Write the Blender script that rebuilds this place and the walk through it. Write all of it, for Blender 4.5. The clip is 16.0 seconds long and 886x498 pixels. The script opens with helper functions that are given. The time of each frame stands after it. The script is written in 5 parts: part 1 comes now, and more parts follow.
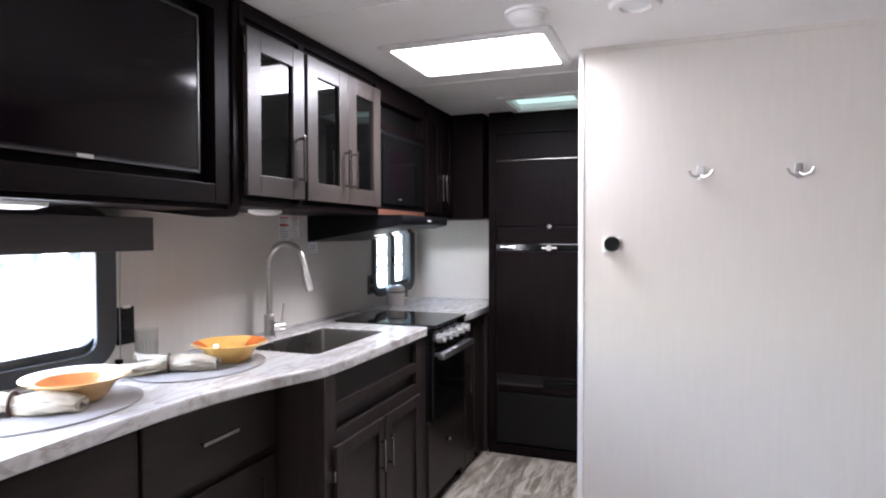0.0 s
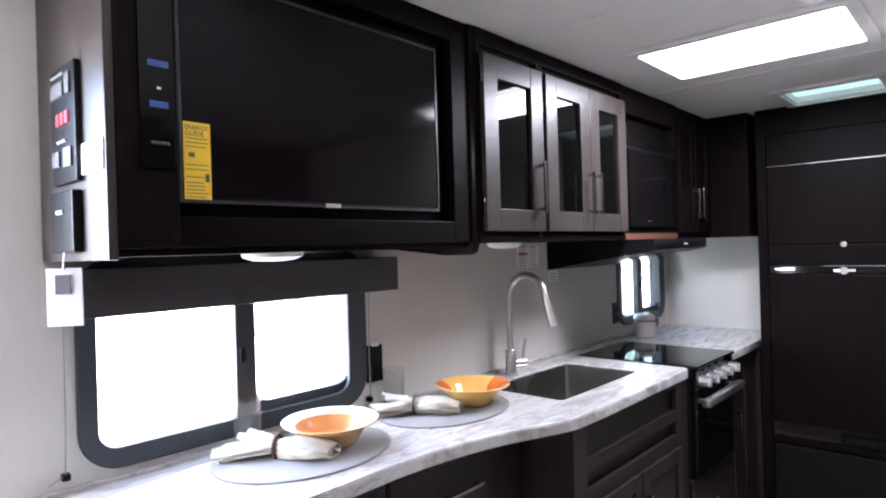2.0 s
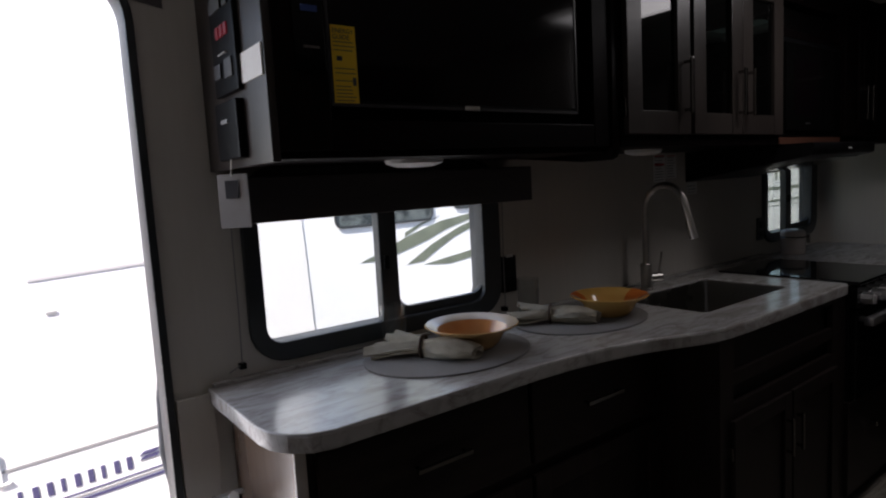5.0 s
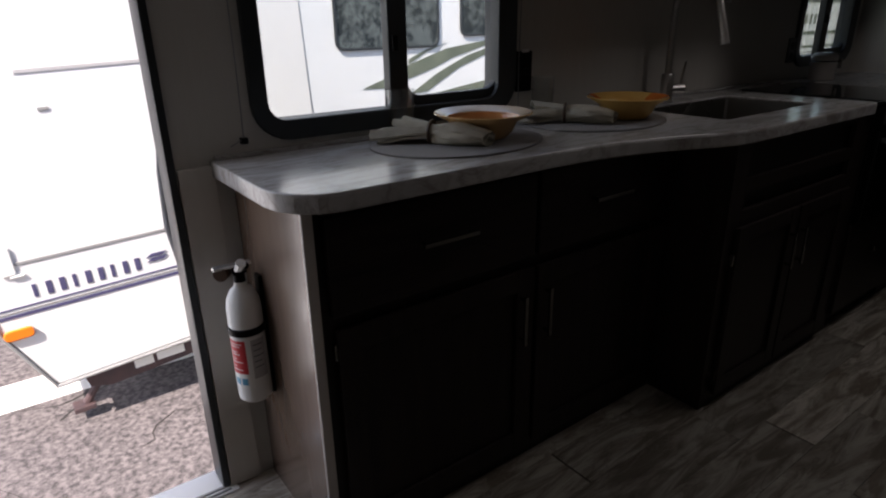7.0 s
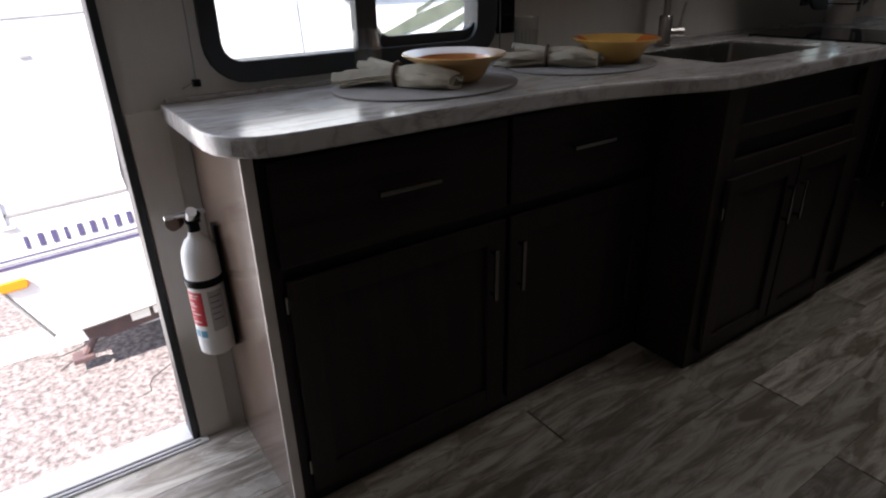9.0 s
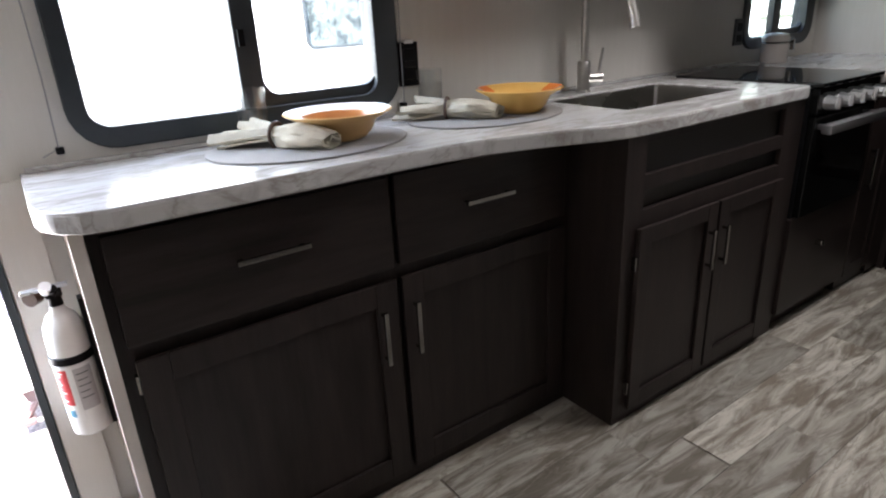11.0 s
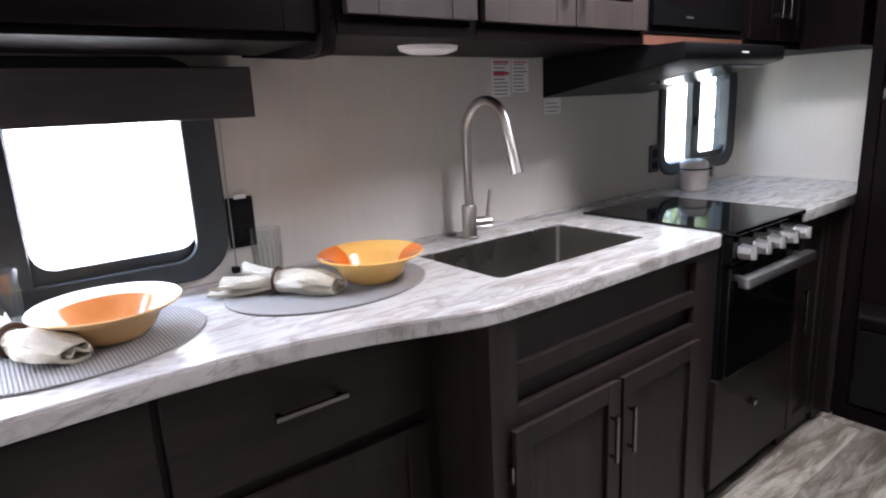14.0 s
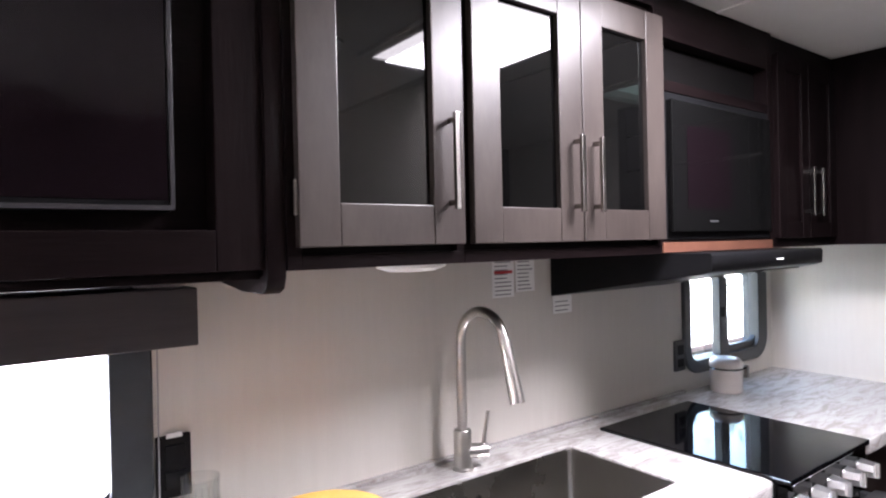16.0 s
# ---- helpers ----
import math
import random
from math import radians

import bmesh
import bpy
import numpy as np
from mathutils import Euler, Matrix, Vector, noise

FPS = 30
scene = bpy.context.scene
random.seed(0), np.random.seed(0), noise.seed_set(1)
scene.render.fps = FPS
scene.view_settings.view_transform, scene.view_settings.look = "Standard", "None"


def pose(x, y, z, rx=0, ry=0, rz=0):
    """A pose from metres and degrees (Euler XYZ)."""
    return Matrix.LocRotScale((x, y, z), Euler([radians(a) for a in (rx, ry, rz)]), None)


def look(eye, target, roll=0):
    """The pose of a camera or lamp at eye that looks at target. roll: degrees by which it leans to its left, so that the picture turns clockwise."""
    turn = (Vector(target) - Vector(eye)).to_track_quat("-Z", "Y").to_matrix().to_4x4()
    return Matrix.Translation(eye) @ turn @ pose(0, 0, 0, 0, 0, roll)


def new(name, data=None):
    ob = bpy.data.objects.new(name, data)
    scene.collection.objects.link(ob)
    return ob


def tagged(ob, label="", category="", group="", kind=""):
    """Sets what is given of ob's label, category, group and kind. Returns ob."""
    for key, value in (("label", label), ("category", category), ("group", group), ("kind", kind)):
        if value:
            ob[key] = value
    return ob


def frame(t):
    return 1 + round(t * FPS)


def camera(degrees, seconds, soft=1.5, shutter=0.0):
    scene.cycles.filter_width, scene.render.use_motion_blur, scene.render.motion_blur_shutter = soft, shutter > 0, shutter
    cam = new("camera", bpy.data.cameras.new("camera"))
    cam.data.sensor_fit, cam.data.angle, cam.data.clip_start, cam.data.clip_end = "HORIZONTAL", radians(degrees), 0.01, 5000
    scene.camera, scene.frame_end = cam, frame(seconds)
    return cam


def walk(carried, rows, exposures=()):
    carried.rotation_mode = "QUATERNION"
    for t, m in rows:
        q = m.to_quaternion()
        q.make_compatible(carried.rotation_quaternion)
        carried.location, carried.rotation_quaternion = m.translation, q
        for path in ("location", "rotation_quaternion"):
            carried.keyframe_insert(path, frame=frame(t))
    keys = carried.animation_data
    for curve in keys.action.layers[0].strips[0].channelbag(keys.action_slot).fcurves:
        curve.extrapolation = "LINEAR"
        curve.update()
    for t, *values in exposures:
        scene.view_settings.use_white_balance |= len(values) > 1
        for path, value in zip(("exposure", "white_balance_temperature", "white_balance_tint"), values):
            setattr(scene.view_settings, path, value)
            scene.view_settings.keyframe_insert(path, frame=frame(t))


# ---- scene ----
cam = camera(72.4, 16.0, soft=2.1)
PATH = [
    (0, (0.43, 0.555, 1.357), (-0.274, 2.427, 1.307), -0.1),
    (0.5, (0.425, 0.582, 1.364), (-0.552, 2.327, 1.329), -0.9),
    (1, (0.407, 0.617, 1.384), (-0.785, 2.222, 1.338), -1.3),
    (1.5, (0.346, 0.681, 1.418), (-0.936, 2.215, 1.42), -1.8),
    (2, (0.29, 0.715, 1.434), (-1.058, 2.193, 1.432), -1.7),
    (2.5, (0.28, 0.714, 1.45), (-1.194, 2.065, 1.472), -0.6),
    (3, (0.268, 0.694, 1.455), (-1.254, 1.984, 1.583), -2.0),
    (3.2, (0.267, 0.691, 1.457), (-1.276, 1.956, 1.596), -2.7),
    (5.5, (0.226, 0.666, 1.327), (-1.357, 1.833, 0.964), -2.9),
    (6, (0.213, 0.664, 1.279), (-1.347, 1.809, 0.772), -2.2),
    (6.5, (0.203, 0.658, 1.242), (-1.349, 1.758, 0.627), -1.9),
    (7, (0.2, 0.66, 1.21), (-1.311, 1.764, 0.505), -1.0),
    (7.5, (0.187, 0.673, 1.179), (-1.302, 1.755, 0.397), -0.6),
    (8, (0.166, 0.684, 1.159), (-1.299, 1.742, 0.302), -1.0),
    (10.5, (0.344, 1.017, 1.18), (-1.226, 1.995, 0.42), -1.9),
    (11, (0.31, 1.06, 1.183), (-1.227, 2.12, 0.465), -3.0),
    (11.5, (0.235, 1.125, 1.202), (-1.233, 2.311, 0.538), -3.2),
    (12, (0.168, 1.154, 1.222), (-1.216, 2.478, 0.648), -3.6),
    (12.5, (0.143, 1.208, 1.229), (-1.225, 2.553, 0.665), -4.7),
    (13, (0.173, 1.361, 1.259), (-1.282, 2.622, 0.717), -3.1),
    (13.5, (0.216, 1.472, 1.295), (-1.325, 2.655, 0.823), -1.9),
    (14, (0.196, 1.544, 1.31), (-1.342, 2.735, 0.848), -2.8),
    (14.5, (0.1, 1.587, 1.346), (-1.442, 2.796, 0.949), -2.6),
    (15, (0.03, 1.615, 1.388), (-1.481, 2.897, 1.115), -3.4),
    (15.5, (0.023, 1.694, 1.439), (-1.513, 2.963, 1.267), -1.9),
    (16, (0.028, 1.776, 1.482), (-1.58, 2.965, 1.467), -1.3),
]
EXPO = [(0.0, 5.4, 6250, 20), (2.0, 5.35, 6000, 20), (2.5, 5.2, 6100, 21), (3.2, 4.4, 6300, 23), (5.3, 1.2, 6800, 18), (6.5, 1.0, 6900, 18), (8.2, 1.8, 6900, 20), (10.3, 3.3, 6700, 12), (11.0, 4.45, 6600, 14), (12.0, 5.2, 6500, 16), (14.0, 5.2, 6300, 20), (15.3, 5.35, 6350, 21), (16.0, 5.85, 6400, 23)]
walk(cam, [(t, look(eye, target, roll)) for t, eye, target, roll in PATH], EXPO)

# ---- world and sun ----
world = bpy.data.worlds.new("sky")
scene.world = world
world.use_nodes = True
wn = world.node_tree.nodes
sky = wn.new("ShaderNodeTexSky")
sky.sky_type = "NISHITA"
sky.sun_disc = False
sky.sun_elevation = radians(50)
SUN_AZ = 155.0
sky.sun_rotation = radians(SUN_AZ)
wn["Background"].inputs["Strength"].default_value = 0.15
world.node_tree.links.new(sky.outputs["Color"], wn["Background"].inputs["Color"])
sun = new("sun", bpy.data.lights.new("sun", "SUN"))
sun.data.energy = 5.0
sun.data.angle = radians(0.5)
sun.data.color = (1.0, 0.96, 0.9)
sd = Vector((math.sin(radians(SUN_AZ)) * math.cos(radians(50)), math.cos(radians(SUN_AZ)) * math.cos(radians(50)), math.sin(radians(50))))
sun.matrix_world = look(sd * 20, (0, 0, 0))


def area(name, at, target, w, h, power, color=(1, 1, 1)):
    li = bpy.data.lights.new(name, "AREA")
    li.shape, li.size, li.size_y, li.energy, li.color = "RECTANGLE", w, h, power, color
    ob = new(name, li)
    ob.matrix_world = look(at, target)
    return ob


# ---- materials ----
def mat(name, color, rough=0.5, metal=0.0, distort=0.0, turn=0.0, var=0.0, scale=6.0, stretch=(1, 1, 1), color2=None, bump=0.0, bump_scale=None, coat=0.0, spec=0.5, rand=0.0, detail=6.0, contrast=(0.3, 0.7), vein=None, swirl=None):
    """A surface: two colours mixed by stretched noise, fine relief, a little change of gloss and from piece to piece."""
    m = bpy.data.materials.new(name)
    m.use_nodes = True
    n, l = m.node_tree.nodes, m.node_tree.links
    p = n["Principled BSDF"]
    p.inputs["Base Color"].default_value = (*color, 1)
    p.inputs["Roughness"].default_value = rough
    p.inputs["Metallic"].default_value = metal
    p.inputs["Coat Weight"].default_value = coat
    p.inputs["Coat Roughness"].default_value = 0.08
    p.inputs["Specular IOR Level"].default_value = spec
    tc = n.new("ShaderNodeTexCoord")
    mp = n.new("ShaderNodeMapping")
    mp.inputs["Scale"].default_value = stretch
    mp.inputs["Rotation"].default_value = (0, 0, turn)
    l.new(tc.outputs["Object"], mp.inputs["Vector"])
    vec = mp.outputs["Vector"]
    if rand:
        oi = n.new("ShaderNodeObjectInfo")
        ad = n.new("ShaderNodeVectorMath")
        ad.operation = "MULTIPLY_ADD"
        l.new(oi.outputs["Random"], ad.inputs[0])
        ad.inputs[1].default_value = (17, 31, 11)
        l.new(vec, ad.inputs[2])
        vec = ad.outputs["Vector"]
    if color2 is not None:
        t = n.new("ShaderNodeTexNoise")
        t.inputs["Scale"].default_value = scale
        t.inputs["Detail"].default_value = detail
        t.inputs["Roughness"].default_value = 0.65
        t.inputs["Distortion"].default_value = distort
        l.new(vec, t.inputs["Vector"])
        r = n.new("ShaderNodeMapRange")
        r.inputs["From Min"].default_value, r.inputs["From Max"].default_value = contrast
        l.new(t.outputs["Fac"], r.inputs["Value"])
        fac = r.outputs["Result"]
        if swirl:
            freq, amount, sc = swirl
            t4 = n.new("ShaderNodeTexNoise")
            t4.inputs["Scale"].default_value = sc
            t4.inputs["Detail"].default_value = 1.5
            t4.inputs["Distortion"].default_value = 0.6
            l.new(vec, t4.inputs["Vector"])
            wv = n.new("ShaderNodeMath")
            wv.operation = "MULTIPLY"
            wv.inputs[1].default_value = freq
            l.new(t4.outputs["Fac"], wv.inputs[0])
            sn = n.new("ShaderNodeMath")
            sn.operation = "SINE"
            l.new(wv.outputs["Value"], sn.inputs[0])
            am = n.new("ShaderNodeMath")
            am.operation = "MULTIPLY_ADD"
            am.use_clamp = True
            am.inputs[1].default_value = amount
            l.new(sn.outputs["Value"], am.inputs[0])
            l.new(fac, am.inputs[2])
            fac = am.outputs["Value"]
        mx = n.new("ShaderNodeMix")
        mx.data_type = "RGBA"
        mx.inputs["A"].default_value = (*color, 1)
        mx.inputs["B"].default_value = (*color2, 1)
        l.new(fac, mx.inputs["Factor"])
        out = mx.outputs["Result"]
        if vein:
            vcol, vscale, width, amount, vstretch = vein
            mp3 = n.new("ShaderNodeMapping")
            mp3.inputs["Scale"].default_value = vstretch
            l.new(vec, mp3.inputs["Vector"])
            t3 = n.new("ShaderNodeTexNoise")
            t3.inputs["Scale"].default_value = vscale
            t3.inputs["Detail"].default_value = 7
            t3.inputs["Roughness"].default_value = 0.6
            t3.inputs["Distortion"].default_value = 1.4
            l.new(mp3.outputs["Vector"], t3.inputs["Vector"])
            sb = n.new("ShaderNodeMath")
            sb.operation = "SUBTRACT"
            sb.inputs[1].default_value = 0.5
            l.new(t3.outputs["Fac"], sb.inputs[0])
            ab = n.new("ShaderNodeMath")
            ab.operation = "ABSOLUTE"
            l.new(sb.outputs["Value"], ab.inputs[0])
            vr = n.new("ShaderNodeMapRange")
            vr.inputs["From Min"].default_value, vr.inputs["From Max"].default_value = 0, width
            vr.inputs["To Min"].default_value, vr.inputs["To Max"].default_value = amount, 0
            l.new(ab.outputs["Value"], vr.inputs["Value"])
            vm = n.new("ShaderNodeMix")
            vm.data_type = "RGBA"
            vm.inputs["B"].default_value = (*vcol, 1)
            l.new(vr.outputs["Result"], vm.inputs["Factor"])
            l.new(out, vm.inputs["A"])
            out = vm.outputs["Result"]
        if rand:
            hs = n.new("ShaderNodeHueSaturation")
            mr = n.new("ShaderNodeMapRange")
            mr.inputs["To Min"].default_value, mr.inputs["To Max"].default_value = 1 - rand, 1 + rand
            l.new(oi.outputs["Random"], mr.inputs["Value"])
            l.new(mr.outputs["Result"], hs.inputs["Value"])
            l.new(out, hs.inputs["Color"])
            out = hs.outputs["Color"]
        l.new(out, p.inputs["Base Color"])
        rr_ = n.new("ShaderNodeMapRange")
        rr_.inputs["To Min"].default_value, rr_.inputs["To Max"].default_value = rough * 0.85, min(1, rough * 1.2)
        l.new(t.outputs["Fac"], rr_.inputs["Value"])
        l.new(rr_.outputs["Result"], p.inputs["Roughness"])
    if bump:
        t2 = n.new("ShaderNodeTexNoise")
        t2.inputs["Scale"].default_value = bump_scale or scale * 4
        t2.inputs["Detail"].default_value = 4
        l.new(vec, t2.inputs["Vector"])
        b = n.new("ShaderNodeBump")
        b.inputs["Strength"].default_value = bump
        b.inputs["Distance"].default_value = 0.002
        l.new(t2.outputs["Fac"], b.inputs["Height"])
        l.new(b.outputs["Normal"], p.inputs["Normal"])
    return m


def glass(name, color=(1, 1, 1), rough=0.0, thin=True, mix=0.1):
    """A thin pane: mostly clear, with a mirror share by angle."""
    m = bpy.data.materials.new(name)
    m.use_nodes = True
    n, l = m.node_tree.nodes, m.node_tree.links
    tr = n.new("ShaderNodeBsdfTransparent")
    tr.inputs["Color"].default_value = (*color, 1)
    gl = n.new("ShaderNodeBsdfGlossy")
    gl.inputs["Roughness"].default_value = rough
    lw = n.new("ShaderNodeLayerWeight")
    pw = n.new("ShaderNodeMath")
    pw.operation = "POWER"
    pw.inputs[1].default_value = 4.0
    l.new(lw.outputs["Facing"], pw.inputs[0])
    fr = n.new("ShaderNodeMath")
    fr.operation = "MULTIPLY_ADD"
    fr.inputs[1].default_value, fr.inputs[2].default_value = 0.7, 0.05
    l.new(pw.outputs[0], fr.inputs[0])
    mx = n.new("ShaderNodeMixShader")
    l.new(fr.outputs[0], mx.inputs[0])
    l.new(tr.outputs[0], mx.inputs[1])
    l.new(gl.outputs[0], mx.inputs[2])
    l.new(mx.outputs[0], n["Material Output"].inputs["Surface"])
    return m


def glow(name, color, strength):
    m = mat(name, tuple(c * 0.15 for c in color), 0.4)
    p = m.node_tree.nodes["Principled BSDF"]
    p.inputs["Emission Color"].default_value = (*color, 1)
    p.inputs["Emission Strength"].default_value = strength
    return m


WOOD = mat("espresso wood", (0.0105, 0.0070, 0.0064), 0.42, color2=(0.030, 0.0205, 0.0185), scale=5, stretch=(6, 6, 0.6), bump=0.25, bump_scale=30, coat=0.02, spec=0.28)
WOODH = mat("espresso wood across", (0.0105, 0.0070, 0.0064), 0.42, color2=(0.030, 0.0205, 0.0185), scale=5, stretch=(6, 0.6, 6), bump=0.25, bump_scale=30, coat=0.02, spec=0.28)
# the same espresso wood, darkened in colour for the shade on uppers and refrigerator
WOODU = mat("shaded espresso wood", (0.0034, 0.0020, 0.0022), 0.40, color2=(0.0085, 0.0052, 0.0054), scale=5, stretch=(6, 6, 0.6), bump=0.25, bump_scale=30, coat=0.0, spec=0.055)
WOODUH = mat("shaded espresso wood across", (0.0034, 0.0020, 0.0022), 0.40, color2=(0.0085, 0.0052, 0.0054), scale=5, stretch=(6, 0.6, 6), bump=0.25, bump_scale=30, coat=0.0, spec=0.055)
# cabinet wood lifted in colour for lamp and door light on these faces
WOODD = mat("light-lifted door wood", (0.024, 0.0185, 0.0165), 0.36, color2=(0.052, 0.042, 0.037), scale=5, stretch=(2.4, 2.4, 0.8), bump=0.12, bump_scale=40, coat=0.02, contrast=(0.25, 0.75), spec=0.35)
INNER = mat("dark cabinet inside", (0.02, 0.017, 0.016), 0.6, color2=(0.03, 0.026, 0.024), scale=8)
WALL = mat("linen wall panel", (0.59, 0.56, 0.51), 0.6, color2=(0.62, 0.59, 0.54), scale=9, stretch=(6, 6, 0.5), bump=0.15, bump_scale=60)
CEIL = mat("white ceiling board", (0.76, 0.75, 0.73), 0.6, color2=(0.82, 0.81, 0.79), scale=3, bump=0.1, bump_scale=80)
TRIM = mat("white trim", (0.74, 0.73, 0.71), 0.35, color2=(0.8, 0.79, 0.77), scale=5)
PLANK = mat("weathered plank", (0.165, 0.137, 0.106), 0.42, color2=(0.45, 0.42, 0.365), scale=3.8, stretch=(4.6, 0.85, 1), bump=0.35, bump_scale=40, rand=0.24, detail=14, contrast=(0.40, 0.60), distort=1.2, vein=((0.095, 0.068, 0.047), 2.0, 0.018, 0.5, (1, 1, 1)), swirl=(26, 0.07, 1.6))
JOINT = mat("plank joint", (0.11, 0.09, 0.07), 0.7)
BEZEL = mat("dull bezel plastic", (0.035, 0.033, 0.036), 0.3)
KNOBM = mat("bright satin knob", (0.86, 0.86, 0.87), 0.30, 1.0)
HANDM = mat("grey satin handle", (0.42, 0.42, 0.44), 0.36, 1.0)
# satin nickel darkened in colour for the dim surroundings that low handles mirror
DARKM = mat("shaded satin nickel", (0.25, 0.24, 0.23), 0.14, 1.0)
STONE = mat("veined laminate", (0.335, 0.312, 0.295), 0.2, color2=(0.52, 0.512, 0.50), scale=8, stretch=(2.7, 0.75, 1), turn=0.35, distort=1.1, bump=0.03, bump_scale=120, detail=14, contrast=(0.37, 0.54), coat=0.2, vein=((0.23, 0.19, 0.165), 4.5, 0.022, 0.5, (1.4, 0.6, 1)))
STEEL = mat("brushed steel", (0.52, 0.50, 0.47), 0.3, 1.0, color2=(0.6, 0.58, 0.55), scale=12, stretch=(1, 1, 8))
SINKM = mat("sink steel", (0.35, 0.335, 0.31), 0.27, 1.0, color2=(0.40, 0.385, 0.36), scale=3)
CHROME = mat("chrome", (0.8, 0.8, 0.8), 0.12, 1.0)
NICKEL = mat("satin nickel", (0.32, 0.305, 0.29), 0.18, 1.0)
ALU = mat("brushed aluminium", (0.72, 0.72, 0.72), 0.36, 1.0)
# glossy brown panel, its colour raised to hold the light from the doorway
WOODE = mat("door-lit brown end panel", (0.125, 0.084, 0.062), 0.24, color2=(0.175, 0.122, 0.092), scale=4, stretch=(4, 4, 0.6), coat=0.15)
WOODV = mat("valance wood", (0.034, 0.028, 0.029), 0.42, color2=(0.053, 0.045, 0.045), scale=5, stretch=(6, 0.6, 6), bump=0.2, bump_scale=30)
PALE = mat("pale edge banding", (0.60, 0.54, 0.50), 0.35, color2=(0.66, 0.60, 0.56), scale=14)
ARCH = mat("dark grey arch trim", (0.085, 0.08, 0.085), 0.45, color2=(0.11, 0.10, 0.11), scale=6)
FILTER = mat("greasy filter steel", (0.50, 0.51, 0.48), 0.13, 1.0, bump=0.8, bump_scale=22)
BLACK = mat("black plastic", (0.005, 0.005, 0.0055), 0.36, color2=(0.009, 0.009, 0.010), scale=12, spec=0.09)
BLACKG = mat("black glass", (0.004, 0.004, 0.004), 0.08, spec=0.17)
COOKG = mat("cooktop glass", (0.003, 0.003, 0.004), 0.05, spec=0.4)
# near-black that paints the shade inside open niches
VOID = mat("niche shade black", (0.004, 0.0035, 0.0035), 0.5, spec=0.2)
SCREEN = mat("screen glass", (0.005, 0.003, 0.004), 0.09, spec=0.15)
TINT = mat("smoked glass", (0.002, 0.002, 0.002), 0.03, spec=0.42)
RUBBER = mat("black frame paint", (0.022, 0.026, 0.029), 0.4, color2=(0.036, 0.042, 0.046), scale=8)
GREY = mat("grey plastic", (0.25, 0.25, 0.25), 0.45, color2=(0.3, 0.3, 0.3), scale=10)
WHITE = mat("white plastic", (0.78, 0.78, 0.76), 0.4, color2=(0.84, 0.84, 0.82), scale=8)
PAPER = mat("white label", (0.84, 0.84, 0.82), 0.6, color2=(0.88, 0.88, 0.86), scale=20)
CARD = mat("grey card", (0.44, 0.43, 0.43), 0.6, color2=(0.50, 0.49, 0.49), scale=20)
COPPER = mat("reddish stained strip", (0.10, 0.042, 0.028), 0.32, color2=(0.16, 0.07, 0.045), scale=9)
KEYP = mat("dark grey key", (0.05, 0.05, 0.052), 0.5)
INK = mat("printed ink", (0.06, 0.06, 0.07), 0.6)
REDINK = mat("red print", (0.58, 0.02, 0.03), 0.5, color2=(0.62, 0.05, 0.05), scale=60)
YELLOW = mat("yellow label", (0.85, 0.55, 0.02), 0.5)
BLUE = mat("blue print", (0.09, 0.33, 0.50), 0.4)
BOWL = mat("yellow glaze", (0.74, 0.41, 0.10), 0.16, color2=(0.82, 0.50, 0.16), scale=6, coat=0.4)
# yellow glaze made paler for the bright haze over the near bowl
BOWLP = mat("hazed yellow glaze", (0.74, 0.44, 0.17), 0.18, color2=(0.80, 0.50, 0.22), scale=6, coat=0.4)
BOWLIN = mat("orange glaze", (0.62, 0.14, 0.02), 0.14, color2=(0.72, 0.20, 0.04), scale=6, coat=0.4)
BOWLC = mat("cream glaze", (0.60, 0.47, 0.34), 0.16, color2=(0.66, 0.54, 0.41), scale=6, coat=0.4)
# orange glaze with the same haze and glare mixed into its colour
BOWLIN2 = mat("hazed orange glaze", (0.62, 0.24, 0.075), 0.14, color2=(0.70, 0.33, 0.13), scale=6, coat=0.4)
LINEN = mat("cream linen", (0.42, 0.38, 0.295), 0.85, color2=(0.55, 0.51, 0.41), scale=30, bump=0.6, bump_scale=220)
RING = mat("brown leather", (0.07, 0.035, 0.02), 0.5)
MAT1 = mat("grey woven mat", (0.19, 0.18, 0.172), 0.8)
RIBS = mat("pale woven rib", (0.31, 0.298, 0.285), 0.8)
CLAY = mat("glazed canister", (0.62, 0.55, 0.50), 0.25, color2=(0.7, 0.64, 0.6), scale=6)
ASPH = mat("cracked asphalt", (0.050, 0.044, 0.045), 0.9, color2=(0.19, 0.165, 0.165), scale=30, contrast=(0.38, 0.62), bump=0.8, bump_scale=60, detail=10)
SHELL = mat("white camper skin", (0.76, 0.77, 0.78), 0.3, color2=(0.82, 0.82, 0.82), scale=2)
PURPLE = mat("purple stripe", (0.075, 0.07, 0.15), 0.4)
OLIVE = mat("olive decal", (0.10, 0.12, 0.09), 0.4, color2=(0.18, 0.2, 0.15), scale=4)
AMBER = mat("amber lens", (0.85, 0.22, 0.02), 0.2)
RUST = mat("dark chassis steel", (0.05, 0.035, 0.04), 0.6, color2=(0.09, 0.05, 0.05), scale=12)
LEAF = mat("foliage", (0.04, 0.07, 0.02), 0.7, color2=(0.09, 0.12, 0.05), scale=3)
BARK = mat("bark", (0.12, 0.09, 0.06), 0.9, color2=(0.2, 0.16, 0.12), scale=12)
CLEAR = glass("window glass", (0.88, 0.90, 0.89))
# window glass darkened to hold back daylight in the range corner
DIMMED = glass("dimmed window glass", (0.56, 0.59, 0.56))
TUMBLER = glass("tumbler glass", (0.955, 0.965, 0.965), 0.04)
